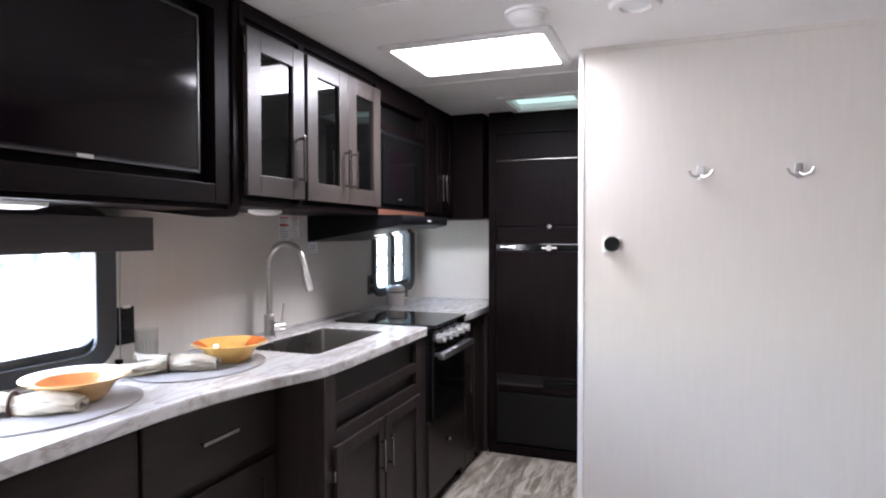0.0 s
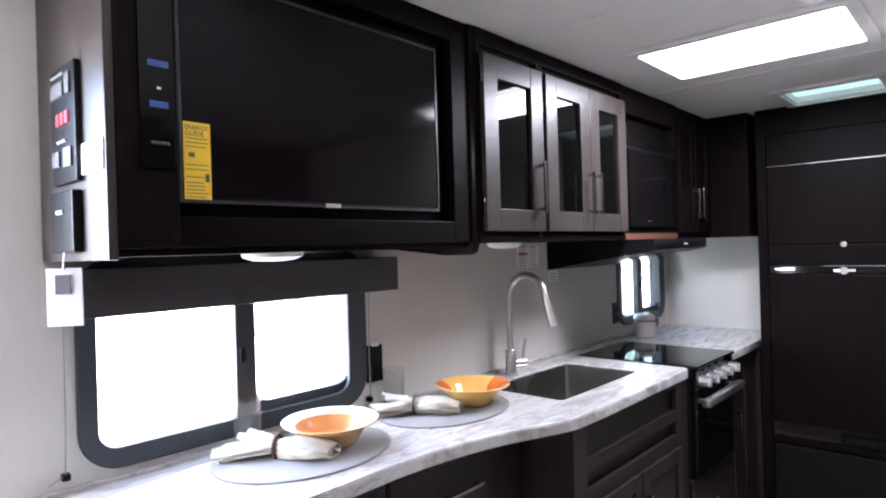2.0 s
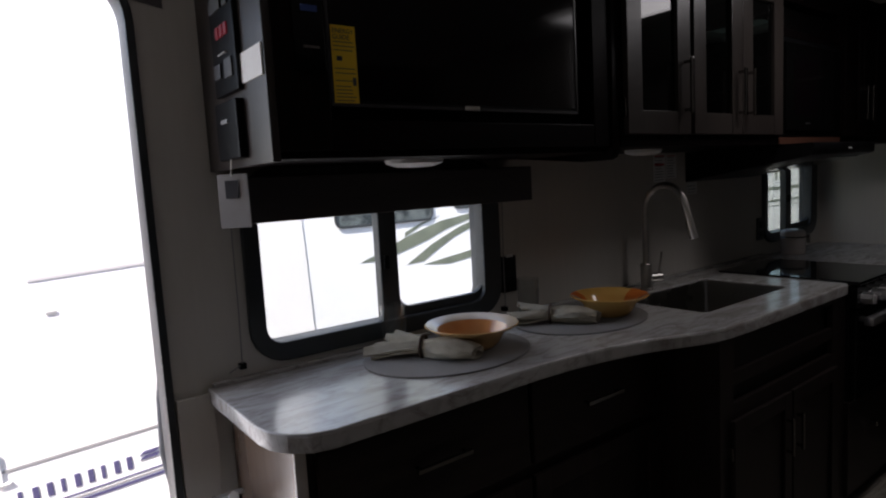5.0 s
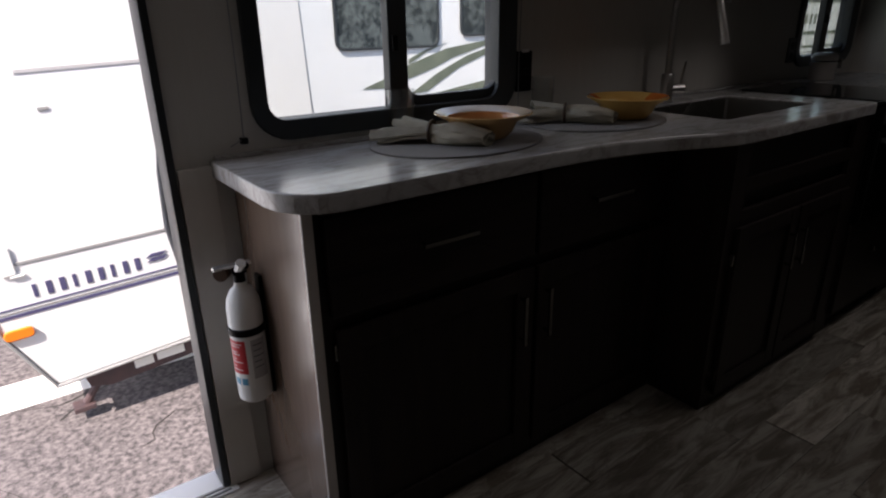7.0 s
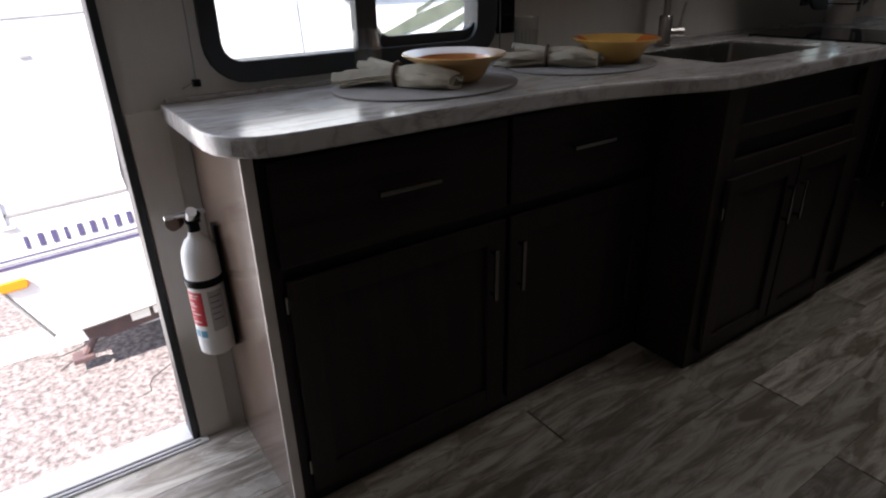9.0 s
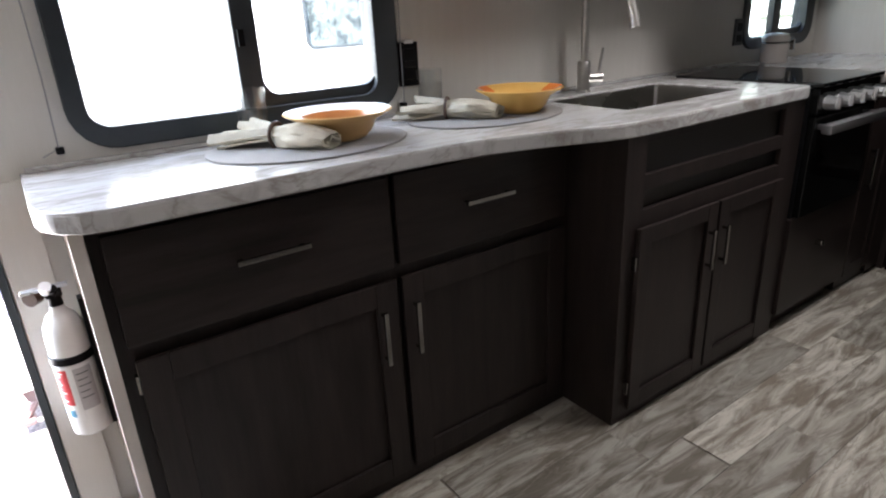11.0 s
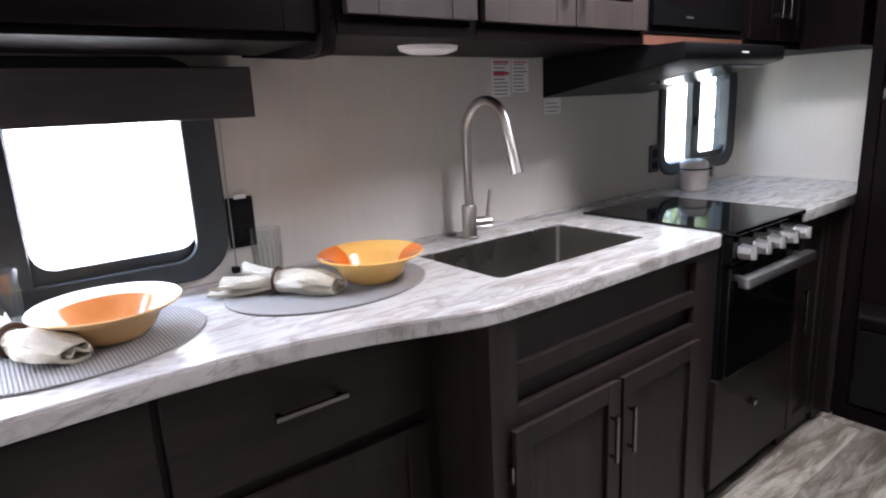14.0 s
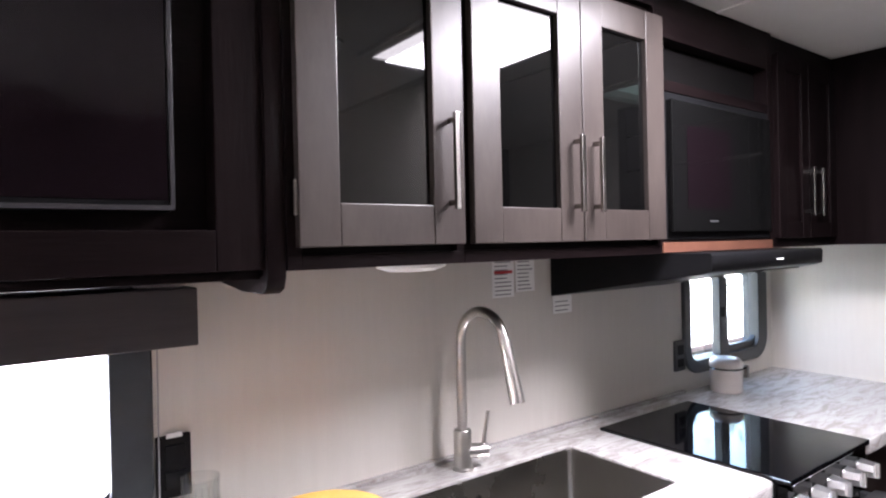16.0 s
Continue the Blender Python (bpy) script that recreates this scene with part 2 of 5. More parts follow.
# dark tint; the paler mottle paints reflections of the surroundings
WTINT = mat("tinted pane with painted reflections", (0.03, 0.038, 0.042), 0.08, color2=(0.12, 0.14, 0.14), scale=7, spec=0.15, contrast=(0.42, 0.6), detail=10)
LAMP = glow("lamp diffuser", (1.0, 1.0, 1.0), 0.35)
HATCHM = glow("vent daylight", (0.60, 0.88, 0.80), 0.026)
REDLED = glow("red digits", (1.0, 0.05, 0.10), 0.015)
BLUELED = glow("blue backlight", (0.15, 0.3, 1.0), 0.0022)


# ---- mesh helpers ----
def box(bm, a, b, bev=0.0):
    """An axis-aligned box from corner a to corner b, with its edges bevelled."""
    c = [(a[i] + b[i]) / 2 for i in range(3)]
    s = [abs(b[i] - a[i]) for i in range(3)]
    r = bmesh.ops.create_cube(bm, size=1, matrix=Matrix.Translation(c) @ Matrix.Diagonal((*s, 1)))
    if bev:
        es = list({e for v in r["verts"] for e in v.link_edges})
        bmesh.ops.bevel(bm, geom=es, offset=min(bev, min(s) * 0.45), segments=2, affect="EDGES", profile=0.6)


def cyl(bm, a, b, r1, r2=None, n=20, caps=True):
    a, b = Vector(a), Vector(b)
    d = b - a
    m = Matrix.Translation((a + b) / 2) @ d.to_track_quat("Z", "Y").to_matrix().to_4x4()
    bmesh.ops.create_cone(bm, cap_ends=caps, segments=n, radius1=r1, radius2=r1 if r2 is None else r2, depth=d.length, matrix=m)


def lathe(bm, prof, at=(0, 0, 0), n=40):
    rings = []
    for r, z in prof:
        rings.append([bm.verts.new((at[0] + r * math.cos(2 * math.pi * i / n), at[1] + r * math.sin(2 * math.pi * i / n), at[2] + z)) for i in range(n)])
    for p, q in zip(rings, rings[1:]):
        for i in range(n):
            bm.faces.new((p[i], p[(i + 1) % n], q[(i + 1) % n], q[i]))
    return rings


def tube(bm, pts, r, n=14):
    """A round tube along points; r is a number or one per point."""
    pts = [Vector(p) for p in pts]
    rs = r if isinstance(r, (list, tuple)) else [r] * len(pts)
    prev, side = None, None
    for i, p in enumerate(pts):
        d = (pts[min(i + 1, len(pts) - 1)] - pts[max(i - 1, 0)]).normalized()
        if side is None:
            side = d.orthogonal().normalized()
        side = (side - d * side.dot(d)).normalized()
        up = d.cross(side)
        ring = [bm.verts.new(p + (side * math.cos(a) + up * math.sin(a)) * rs[i]) for a in [2 * math.pi * k / n for k in range(n)]]
        if prev:
            for k in range(n):
                bm.faces.new((prev[k], prev[(k + 1) % n], ring[(k + 1) % n], ring[k]))
        else:
            bm.faces.new(ring[::-1])
        prev = ring
    bm.faces.new(prev)


def rr(x0, y0, x1, y1, r, n=6):
    """A rectangle with rounded corners, as a loop."""
    out = []
    for cx, cy, a0 in ((x1 - r, y1 - r, 0), (x0 + r, y1 - r, 90), (x0 + r, y0 + r, 180), (x1 - r, y0 + r, 270)):
        for k in range(n + 1):
            a = radians(a0 + 90 * k / n)
            out.append((cx + r * math.cos(a), cy + r * math.sin(a)))
    return out


def plate(bm, loops, z0, z1, m=None, bev=0.0):
    """A plate with holes: the first loop is its outline; it lies between z0 and z1, then goes to the pose m."""
    cu = bpy.data.curves.new("tmp", "CURVE")
    cu.dimensions, cu.fill_mode = "2D", "BOTH"
    cu.extrude = max((z1 - z0) / 2 - bev, 0.0001)
    cu.bevel_depth, cu.bevel_resolution = bev, 2
    cu.offset = -bev
    for lp in loops:
        s = cu.splines.new("POLY")
        s.points.add(len(lp) - 1)
        for p, q in zip(s.points, lp):
            p.co = (q[0], q[1], 0, 1)
        s.use_cyclic_u = True
    ob = bpy.data.objects.new("tmp", cu)
    me = bpy.data.meshes.new_from_object(ob)
    me.transform((m or Matrix()) @ Matrix.Translation((0, 0, (z0 + z1) / 2)))
    bm.from_mesh(me)
    bpy.data.objects.remove(ob)
    bpy.data.curves.remove(cu)
    bpy.data.meshes.remove(me)


YZ = Matrix(((0, 0, 1, 0), (1, 0, 0, 0), (0, 1, 0, 0), (0, 0, 0, 1)))  # plate's x, y, z go to the world's y, z, x
XZ = Matrix(((1, 0, 0, 0), (0, 0, 1, 0), (0, 1, 0, 0), (0, 0, 0, 1)))  # plate's x, y, z go to the world's x, z, y


def mesh(bm, name, material, smooth=False):
    me = bpy.data.meshes.new(name)
    bmesh.ops.recalc_face_normals(bm, faces=bm.faces)
    bm.to_mesh(me)
    bm.free()
    me.materials.append(material)
    if smooth:
        me.polygons.foreach_set("use_smooth", [True] * len(me.polygons))
        me.set_sharp_from_angle(angle=radians(40))
    return me


def thing(name, at, label, category, group="", kind=""):
    ob = new(name)
    ob.location = at
    ob.empty_display_size = 0.1
    return tagged(ob, label, category, group, kind)


def part(name, bm, material, parent, label="", smooth=False):
    """One mesh under a thing; bm is in world coordinates."""
    me = mesh(bm, name, material, smooth)
    at, o = Vector((0, 0, 0)), parent
    while o:
        at += Vector(o.location)
        o = o.parent
    me.transform(Matrix.Translation(-at))
    ob = new(name, me)
    ob.parent = parent
    return tagged(ob, label)


def solo(name, bm, material, label="", category="", group="", kind="", smooth=False, at=None):
    me = mesh(bm, name, material, smooth)
    ob = new(name, me)
    if at:
        me.transform(Matrix.Translation(-Vector(at)))
        ob.location = at
    return tagged(ob, label, category, group, kind)


def boxes(*bs, bev=0.0):
    bm = bmesh.new()
    for a, b in bs:
        box(bm, a, b, bev)
    return bm


# ---- the shell of the trailer ----
W, CE, EAST, SOUTH, NORTH = -1.26, 2.10, 1.25, -0.9, 4.52
PY = 3.057
bm = bmesh.new()
dl, dr, dt, rad = 0.27, 0.968, 1.903, 0.14
arc_r = [(dr - rad + rad * math.cos(radians(a)), dt - rad + rad * math.sin(radians(a))) for a in range(0, 91, 15)]
arc_l = [(dl + rad + rad * math.cos(radians(a)), dt - rad + rad * math.sin(radians(a))) for a in range(90, 181, 15)]
outline = [(SOUTH, -0.02), (dl, -0.02)] + arc_l[::-1] + arc_r[::-1] + [(dr, -0.02), (NORTH, -0.02), (NORTH, CE), (SOUTH, CE)]
WIN1, WIN2 = (1.187, 0.967, 1.984, 1.42), (3.852, 1.0, 4.425, 1.42)
plate(bm, [outline, rr(*WIN1, 0.07), rr(*WIN2, 0.07)], W - 0.05, W, YZ)
wall_west = solo("wall_west", bm, WALL, "beige linen-look wall panel with door and window openings", "wall", kind="structure")
solo("wall_north", boxes(((W - 0.05, NORTH, -0.02), (EAST + 0.05, NORTH + 0.05, CE))), WALL, "beige linen-look wall panel behind the counter corner", "wall", kind="structure")
solo("wall_south", boxes(((W - 0.05, SOUTH - 0.05, -0.02), (EAST + 0.05, SOUTH, CE))), WALL, "plain beige end wall panel of the trailer", "wall", kind="structure")
solo("wall_east", boxes(((EAST, SOUTH, -0.02), (EAST + 0.05, NORTH, CE))), WOOD, "dark wood-panelled side wall of the trailer", "wall", kind="structure")
bm = bmesh.new()
plate(bm, [[(W - 0.05, SOUTH - 0.05), (EAST + 0.05, SOUTH - 0.05), (EAST + 0.05, NORTH + 0.05), (W - 0.05, NORTH + 0.05)], rr(-0.42, 3.805, -0.06, 4.125, 0.02)], CE, CE + 0.06)
solo("ceiling", bm, CEIL, "white vinyl ceiling board with shallow seams", "ceiling", kind="structure")
partition = thing("partition_wall", (0.1, PY, 0), "beige linen-look bathroom partition wall panel", "wall", kind="structure")
part("panel", boxes(((0.098, PY, 0), (EAST, PY + 0.04, CE))), WALL, partition)
part("edge_trim", boxes(((0.078, PY - 0.004, 0), (0.101, PY + 0.044, CE)), bev=0.004), TRIM, partition, "white plastic edge trim")
part("top_trim", boxes(((0.101, PY - 0.006, CE - 0.018), (EAST, PY, CE))), WALL, partition)
floor_base = solo("floor", boxes(((W - 0.05, SOUTH, -0.08), (EAST, NORTH, -0.004))), JOINT, "grey-brown weathered wood-look plank floor", "floor", kind="structure")

solo("wall_top_trim", boxes(((W, SOUTH, CE - 0.022), (W + 0.014, 1.104, CE)), bev=0.003), RUBBER, "thin dark trim strip where wall meets ceiling", "trim", kind="structure")

# ceiling seams
for y in (1.35, 2.35, 3.38):
    solo("ceiling_strip", boxes(((W, y - 0.012, CE - 0.004), (EAST, y + 0.012, CE))), CEIL, "thin white ceiling joint strip", "trim", "ceiling strips", "structure")

# door opening
dfm = thing("door_frame", (W, 0.6, 0), "black rounded entry door frame, screen door swung away", "door frame", kind="structure")
def door_loop(g):
    r = rad + g
    lo = [(dl - g, -0.012)]
    lo += [(dl - g + r - r * math.cos(radians(a)), dt + g - r + r * math.sin(radians(a))) for a in range(0, 91, 10)]
    lo += [(dr + g - r + r * math.sin(radians(a)), dt + g - r + r * math.cos(radians(a))) for a in range(0, 91, 10)]
    return lo + [(dr + g, -0.012)]
bm = bmesh.new()
plate(bm, [door_loop(0.002) + door_loop(-0.016)[::-1]], W - 0.07, W + 0.012, YZ, 0.002)
part("seal", bm, RUBBER, dfm, "black rubber door seal")
bm = bmesh.new()
band = [(dl - 0.068 if y < 0.6 else dr + 0.066, 1.80) for y in (0.3, 0.9)]
turn = lambda s: [((dl - 0.068 + 0.17 - 0.17 * math.cos(radians(a))) if s < 0 else (dr + 0.066 - 0.17 + 0.17 * math.sin(radians(a))), dt + 0.092 - 0.17 + 0.17 * (math.sin(radians(a)) if s < 0 else math.cos(radians(a)))) for a in range(0, 91, 9)]
arch = [band[0]] + turn(-1) + turn(1) + [band[1]] + [(y, z) for y, z in door_loop(0.004) if z > 1.79][::-1]
plate(bm, [arch], W + 0.001, W + 0.006, YZ, 0.001)
part("arch_trim", bm, ARCH, dfm, "dark grey arched trim over the door")
part("threshold", boxes(((W - 0.08, dl - 0.05, -0.045), (W + 0.035, dr + 0.02, 0.006)), bev=0.003), TRIM, dfm, "white metal threshold")
part("threshold_rib", boxes(((W + 0.005, dl, 0.006), (W + 0.012, dr, 0.010)), ((W + 0.022, dl, 0.006), (W + 0.028, dr, 0.010))), GREY, dfm)
solo("jamb_trim", boxes(((W, 0.973, 0), (W + 0.012, 1.058, 0.9)), bev=0.003), WALL, "beige jamb panel beside the entry door", "trim", kind="structure")

# assist rail outside the door
gh = thing("grab_handle", (W - 0.05, 1.0, 0.5), "curved grey assist handle mounted outside beside the door", "handle")
bm = bmesh.new()
tube(bm, [(W - 0.05, 1.0, 1.10), (-1.37, 0.998, 1.05), (-1.40, 0.985, 0.97), (-1.40, 0.972, 0.87), (-1.40, 0.968, 0.73), (-1.40, 0.984, 0.60), (-1.39, 0.998, 0.52), (W - 0.05, 1.0, 0.46)], [0.012, 0.012, 0.013, 0.014, 0.016, 0.014, 0.013, 0.012], 10)
part("rail", bm, GREY, gh, "", True)


# ---- windows ----
def window(name, rect, mull, label, clear):
    y0, z0, y1, z1 = rect
    t = thing(name, (W, (y0 + y1) / 2, z0), label, "window", kind="structure")
    b = bmesh.new()
    plate(b, [rr(y0 - 0.025, z0 - 0.03, y1 + 0.03, z1 + 0.02, 0.095), rr(y0 + 0.018, z0 + 0.02, y1 - 0.045, z1 - 0.02, 0.045)], W - 0.055, W + 0.014, YZ, 0.004)
    part("window_frame", b, RUBBER, t, "black rounded window frame")
    part("mullion", boxes(((W - 0.024, mull - 0.03, z0 + 0.015), (W + 0.010, mull + 0.03, z1 - 0.01)), bev=0.004), RUBBER, t)
    part("latch", boxes(((W + 0.008, mull - 0.022, z0 + 0.17), (W + 0.02, mull - 0.006, z0 + 0.21)), bev=0.003), BLACK, t)
    b = bmesh.new()
    plate(b, [rr(mull + 0.002, z0 + 0.012, y1 - 0.03, z1 - 0.012, 0.03), rr(mull + 0.034, z0 + 0.046, y1 - 0.038, z1 - 0.036, 0.045)], W - 0.023, W - 0.003, YZ, 0.002)
    part("sash", b, RUBBER, t)
    for a, b2, x in ((y0, mull, W - 0.03), (mull, y1 - 0.03, W - 0.03)):
        g = part("pane", boxes(((x, a + 0.012, z0 + 0.01), (x + 0.004, b2, z1 - 0.01))), clear, t)
        g.visible_shadow = False
    return t


window("window_1", WIN1, 1.582, "black-framed sliding window over the dining counter", CLEAR)
window("window_2", WIN2, 4.108, "black-framed small sliding window behind the range corner", DIMMED)
va = thing("valance", (W + 0.06, 1.604, 1.304), "dark wood-grain valance board above the window", "valance")
part("board", boxes(((W + 0.092, 1.12, 1.304), (W + 0.105, 2.078, 1.412)), bev=0.003), WOODV, va)
part("top", boxes(((W + 0.015, 1.1335, 1.398), (W + 0.0915, 2.0645, 1.411))), WOODV, va)
for y_ in (1.12, 2.065):
    part("end_cap", boxes(((W + 0.015, y_, 1.304), (W + 0.0915, y_ + 0.013, 1.412)), bev=0.003), WOODV, va)
part("shade_roll", boxes(((W + 0.016, 1.14, 1.335), (W + 0.0775, 2.068, 1.3975)), bev=0.012), GREY, va, "rolled grey window shade")


# ---- hardware ----
def bar_handle(parent, p, q, out):
    """A square bar pull between p and q, standing off along out."""
    p, q, out = Vector(p), Vector(q), Vector(out)
    b = bmesh.new()
    d = (q - p).normalized()
    for c in (p, q):
        lo = c - d * 0.005 - Vector((abs(out.y), abs(out.x), 0)) * 0.005
        hi = c + out + d * 0.005 + Vector((abs(out.y), abs(out.x), 0)) * 0.005
        box(b, tuple(min(lo[i], hi[i]) for i in range(3)), tuple(max(lo[i], hi[i]) for i in range(3)), 0.001)
    w = Vector((abs(out.y), abs(out.x), 0)).normalized() * 0.0055 if abs(d.z) > 0.5 else Vector((0, 0, 0.0055))
    o = out.normalized()
    lo = p + out - o * 0.008 - d * 0.012 - w
    hi = q + out + d * 0.012 + w
    box(b, tuple(min(lo[i], hi[i]) for i in range(3)), tuple(max(lo[i], hi[i]) for i in range(3)), 0.0015)
    # one metal throughout; handles below 1.2 m get the shaded copy
    part("handle", b, DARKM if p.z < 1.2 else NICKEL, parent, "satin nickel bar handle")


def shaker(parent, x, y0, y1, z0, z1, material=None, stile=0.058, pane=None, d=0.02, name="door"):
    """A door in a plane of constant x, facing +x: a back with stiles and rails, and a recessed panel or a pane."""
    w = material or WOOD
    b = bmesh.new()
    if pane:
        plate(b, [rr(y0 + 0.004, z0 + 0.004, y1 - 0.004, z1 - 0.004, 0.002, 1), rr(y0 + stile - 0.006, z0 + stile - 0.006, y1 - stile + 0.006, z1 - stile + 0.006, 0.002, 1)], x, x + 0.0025, YZ)
    else:
        box(b, (x, y0 + 0.004, z0 + 0.004), (x + d - 0.010, y1 - 0.004, z1 - 0.004))
    o = part(name, b, w, parent)
    f = x + 0.003 if pane else x + d - 0.0098
    for a, c in (((f, y0, z0), (x + d, y0 + stile, z1)), ((f, y1 - stile, z0), (x + d, y1, z1))):
        part("stile", boxes((a, c), bev=0.002), w, o)
    for a, c in (((f, y0 + stile + 0.0003, z0), (x + d - 0.0006, y1 - stile - 0.0003, z0 + stile)), ((f, y0 + stile + 0.0003, z1 - stile), (x + d - 0.0006, y1 - stile - 0.0003, z1))):
        part("rail", boxes((a, c), bev=0.002), w, o)
    if pane:
        part("glass_pane", boxes(((x + 0.0031, y0 + stile + 0.0004, z0 + stile + 0.0004), (x + 0.008, y1 - stile - 0.0004, z1 - stile - 0.0004))), pane, o, "smoked glass pane")
    return o


def slab(parent, x, y0, y1, z0, z1, name="drawer_front", d=0.019):
    b = bmesh.new()
    box(b, (x, y0, z0), (x + d, y1, z1), 0.004)
    return part(name, b, WOODH, parent)


# ---- base cabinets ----
FA, FB = -0.855, -0.675
bc = thing("bar_cabinet", (-1.05, 1.7, 0), "dark espresso base cabinet with two drawers and two doors", "cabinet")
part("carcass", boxes(((W + 0.002, 1.10, 0.0), (FA, 1.118, 0.872)), ((W + 0.002, 1.118, 0.0), (FA - 0.002, 2.311, 0.868))), WOOD, bc)
part("end_panel", boxes(((W + 0.015, 1.094, 0.0), (FA + 0.004, 1.10, 0.872))), WOODE, bc, "brown glossy end panel")
part("edge_strip", boxes(((FA + 0.0005, 1.090, 0.0), (FA + 0.009, 1.114, 0.872)), bev=0.002), PALE, bc, "pale corner strip")
for y0, y1, h0, h1 in ((1.135, 1.712, 1.362, 1.492), (1.726, 2.275, 1.925, 2.055)):
    dwr = slab(bc, FA, y0, y1, 0.637, 0.856)
    bar_handle(dwr, (FA + 0.019, h0, 0.755), (FA + 0.019, h1, 0.755), (0.028, 0, 0))
d1 = shaker(bc, FA, 1.140, 1.712, 0.05, 0.606)
bar_handle(d1, (FA + 0.02, 1.662, 0.415), (FA + 0.02, 1.662, 0.532), (0.028, 0, 0))
d2 = shaker(bc, FA, 1.728, 2.275, 0.05, 0.606)
bar_handle(d2, (FA + 0.02, 1.753, 0.415), (FA + 0.02, 1.753, 0.532), (0.028, 0, 0))
for z in (0.10, 0.535):
    part("hinge", boxes(((FA, 1.134, z), (FA + 0.014, 1.140, z + 0.04)), bev=0.001), NICKEL, bc)

sc = thing("sink_cabinet", (-0.9, 2.78, 0), "dark espresso sink cabinet with recessed false front and two doors", "cabinet")
Z = [(0.0, 0.62), (0.665, 0.672), (0.725, 0.765), (0.853, 0.872)]
part("carcass", boxes(((W + 0.002, 2.330, 0.0), (FB - 0.02, 3.165, 0.60))), WOOD, sc)
part("side_panel", boxes(((W + 0.002, 2.313, 0), (FB, 2.330, 0.871))), WOOD, sc)
part("side_panel", boxes(((W + 0.002, 3.165, 0), (FB, 3.216, 0.871))), WOOD, sc)
part("backing", boxes(((FB - 0.03, 2.330, 0.60), (FB - 0.016, 3.165, 0.871))), INNER, sc)
part("face_frame", boxes(((FB - 0.002, 2.313, 0), (FB + 0.015, 2.392, 0.872)), ((FB - 0.002, 3.10, 0), (FB + 0.015, 3.218, 0.872)), ((FB - 0.002, 2.392, 0.852), (FB + 0.0145, 3.10, 0.872)),
                         ((FB - 0.002, 2.392, 0.722), (FB + 0.0145, 3.10, 0.764)), ((FB - 0.002, 2.392, 0.61), (FB + 0.0145, 3.10, 0.667)), ((FB - 0.002, 2.392, 0), (FB + 0.0145, 3.10, 0.06)), bev=0.001), WOOD, sc)
for i, (y0, y1, hy) in enumerate(((2.364, 2.735, 2.692), (2.747, 3.112, 2.765))):
    d = shaker(sc, FB + 0.016, y0, y1, 0.045, 0.622, stile=0.05, d=0.018)
    bar_handle(d, (FB + 0.034, hy, 0.43), (FB + 0.034, hy, 0.535), (0.026, 0, 0))
for z in (0.10, 0.50):
    part("hinge", boxes(((FB + 0.015, 2.356, z), (FB + 0.03, 2.362, z + 0.04)), bev=0.001), NICKEL, sc)

# ---- worktop with sink cut-out ----
out = [(W + 0.001, 1.05), (-0.93, 1.05), (-0.885, 1.058), (-0.845, 1.08), (-0.815, 1.115), (-0.803, 1.16), (-0.80, 1.35), (-0.80, 1.72), (-0.793, 1.84), (-0.775, 1.96), (-0.745, 2.08), (-0.708, 2.18), (-0.68, 2.245), (-0.662, 2.30), (-0.652, 2.36),
       (-0.648, 2.5), (-0.648, 3.20), (-0.655, 3.222), (-0.675, 3.23), (-1.17, 3.23), (-1.17, 3.705), (-0.63, 3.705), (-0.622, 3.715), (-0.622, 4.14), (-0.626, 4.148), (-0.626, NORTH - 0.001), (W + 0.001, NORTH - 0.001)]
bm = bmesh.new()
SINK = (-1.13, 2.475, -0.794, 3.056)
plate(bm, [out, rr(*SINK, 0.02)], 0.872, 0.912, None, 0.004)
wt = thing("worktop", (-0.95, 2.6, 0.872), "grey-white veined laminate worktop with curved front edge", "worktop")
part("top", bm, STONE, wt, "", True)
front = [Vector(p) for p in out[3:23]]
bm = bmesh.new()
rings = []
for i, p in enumerate(front):
    dv = (front[min(i + 1, len(front) - 1)] - front[max(i - 1, 0)]).normalized()
    nv = Vector((dv.y, -dv.x))
    rings.append([bm.verts.new((*(p + nv * o_), z_)) for o_, z_ in ((-0.001, 0.8755), (0.001, 0.8765), (0.001, 0.9055), (-0.001, 0.9065))])
for u_, v_ in zip(rings, rings[1:]):
    for i in range(4):
        bm.faces.new((u_[i], v_[i], v_[(i + 1) % 4], u_[(i + 1) % 4]))
bm.faces.new(rings[0])
bm.faces.new(rings[-1][::-1])
part("edge_band", bm, STONE, wt, "", False)
bm = boxes(((W + 0.001, 1.06, 0.912), (W + 0.018, 3.82, 0.922)), bev=0.002)
solo("backsplash_strip", bm, STONE, "low grey laminate strip along the wall", "trim", kind="structure")

sink = thing("sink", (-0.97, 2.77, 0.70), "brushed steel undermount double sink set in the worktop", "sink")
def basin(y0, y1):
    b = bmesh.new()
    lo = rr(SINK[0] + 0.012, y0 + 0.01, SINK[2] - 0.012, y1 - 0.01, 0.016)
    up = rr(SINK[0] + 0.0015, y0 + 0.0015, SINK[2] - 0.0015, y1 - 0.0015, 0.0195)
    u = [b.verts.new((x, y, 0.905)) for x, y in up]
    v = [b.verts.new((x, y, 0.72)) for x, y in lo]
    for i in range(len(u)):
        b.faces.new((u[i], u[(i + 1) % len(u)], v[(i + 1) % len(u)], v[i]))
    b.faces.new(v)
    part("bowl", b, SINKM, sink, "", True)
basin(SINK[1], SINK[3])
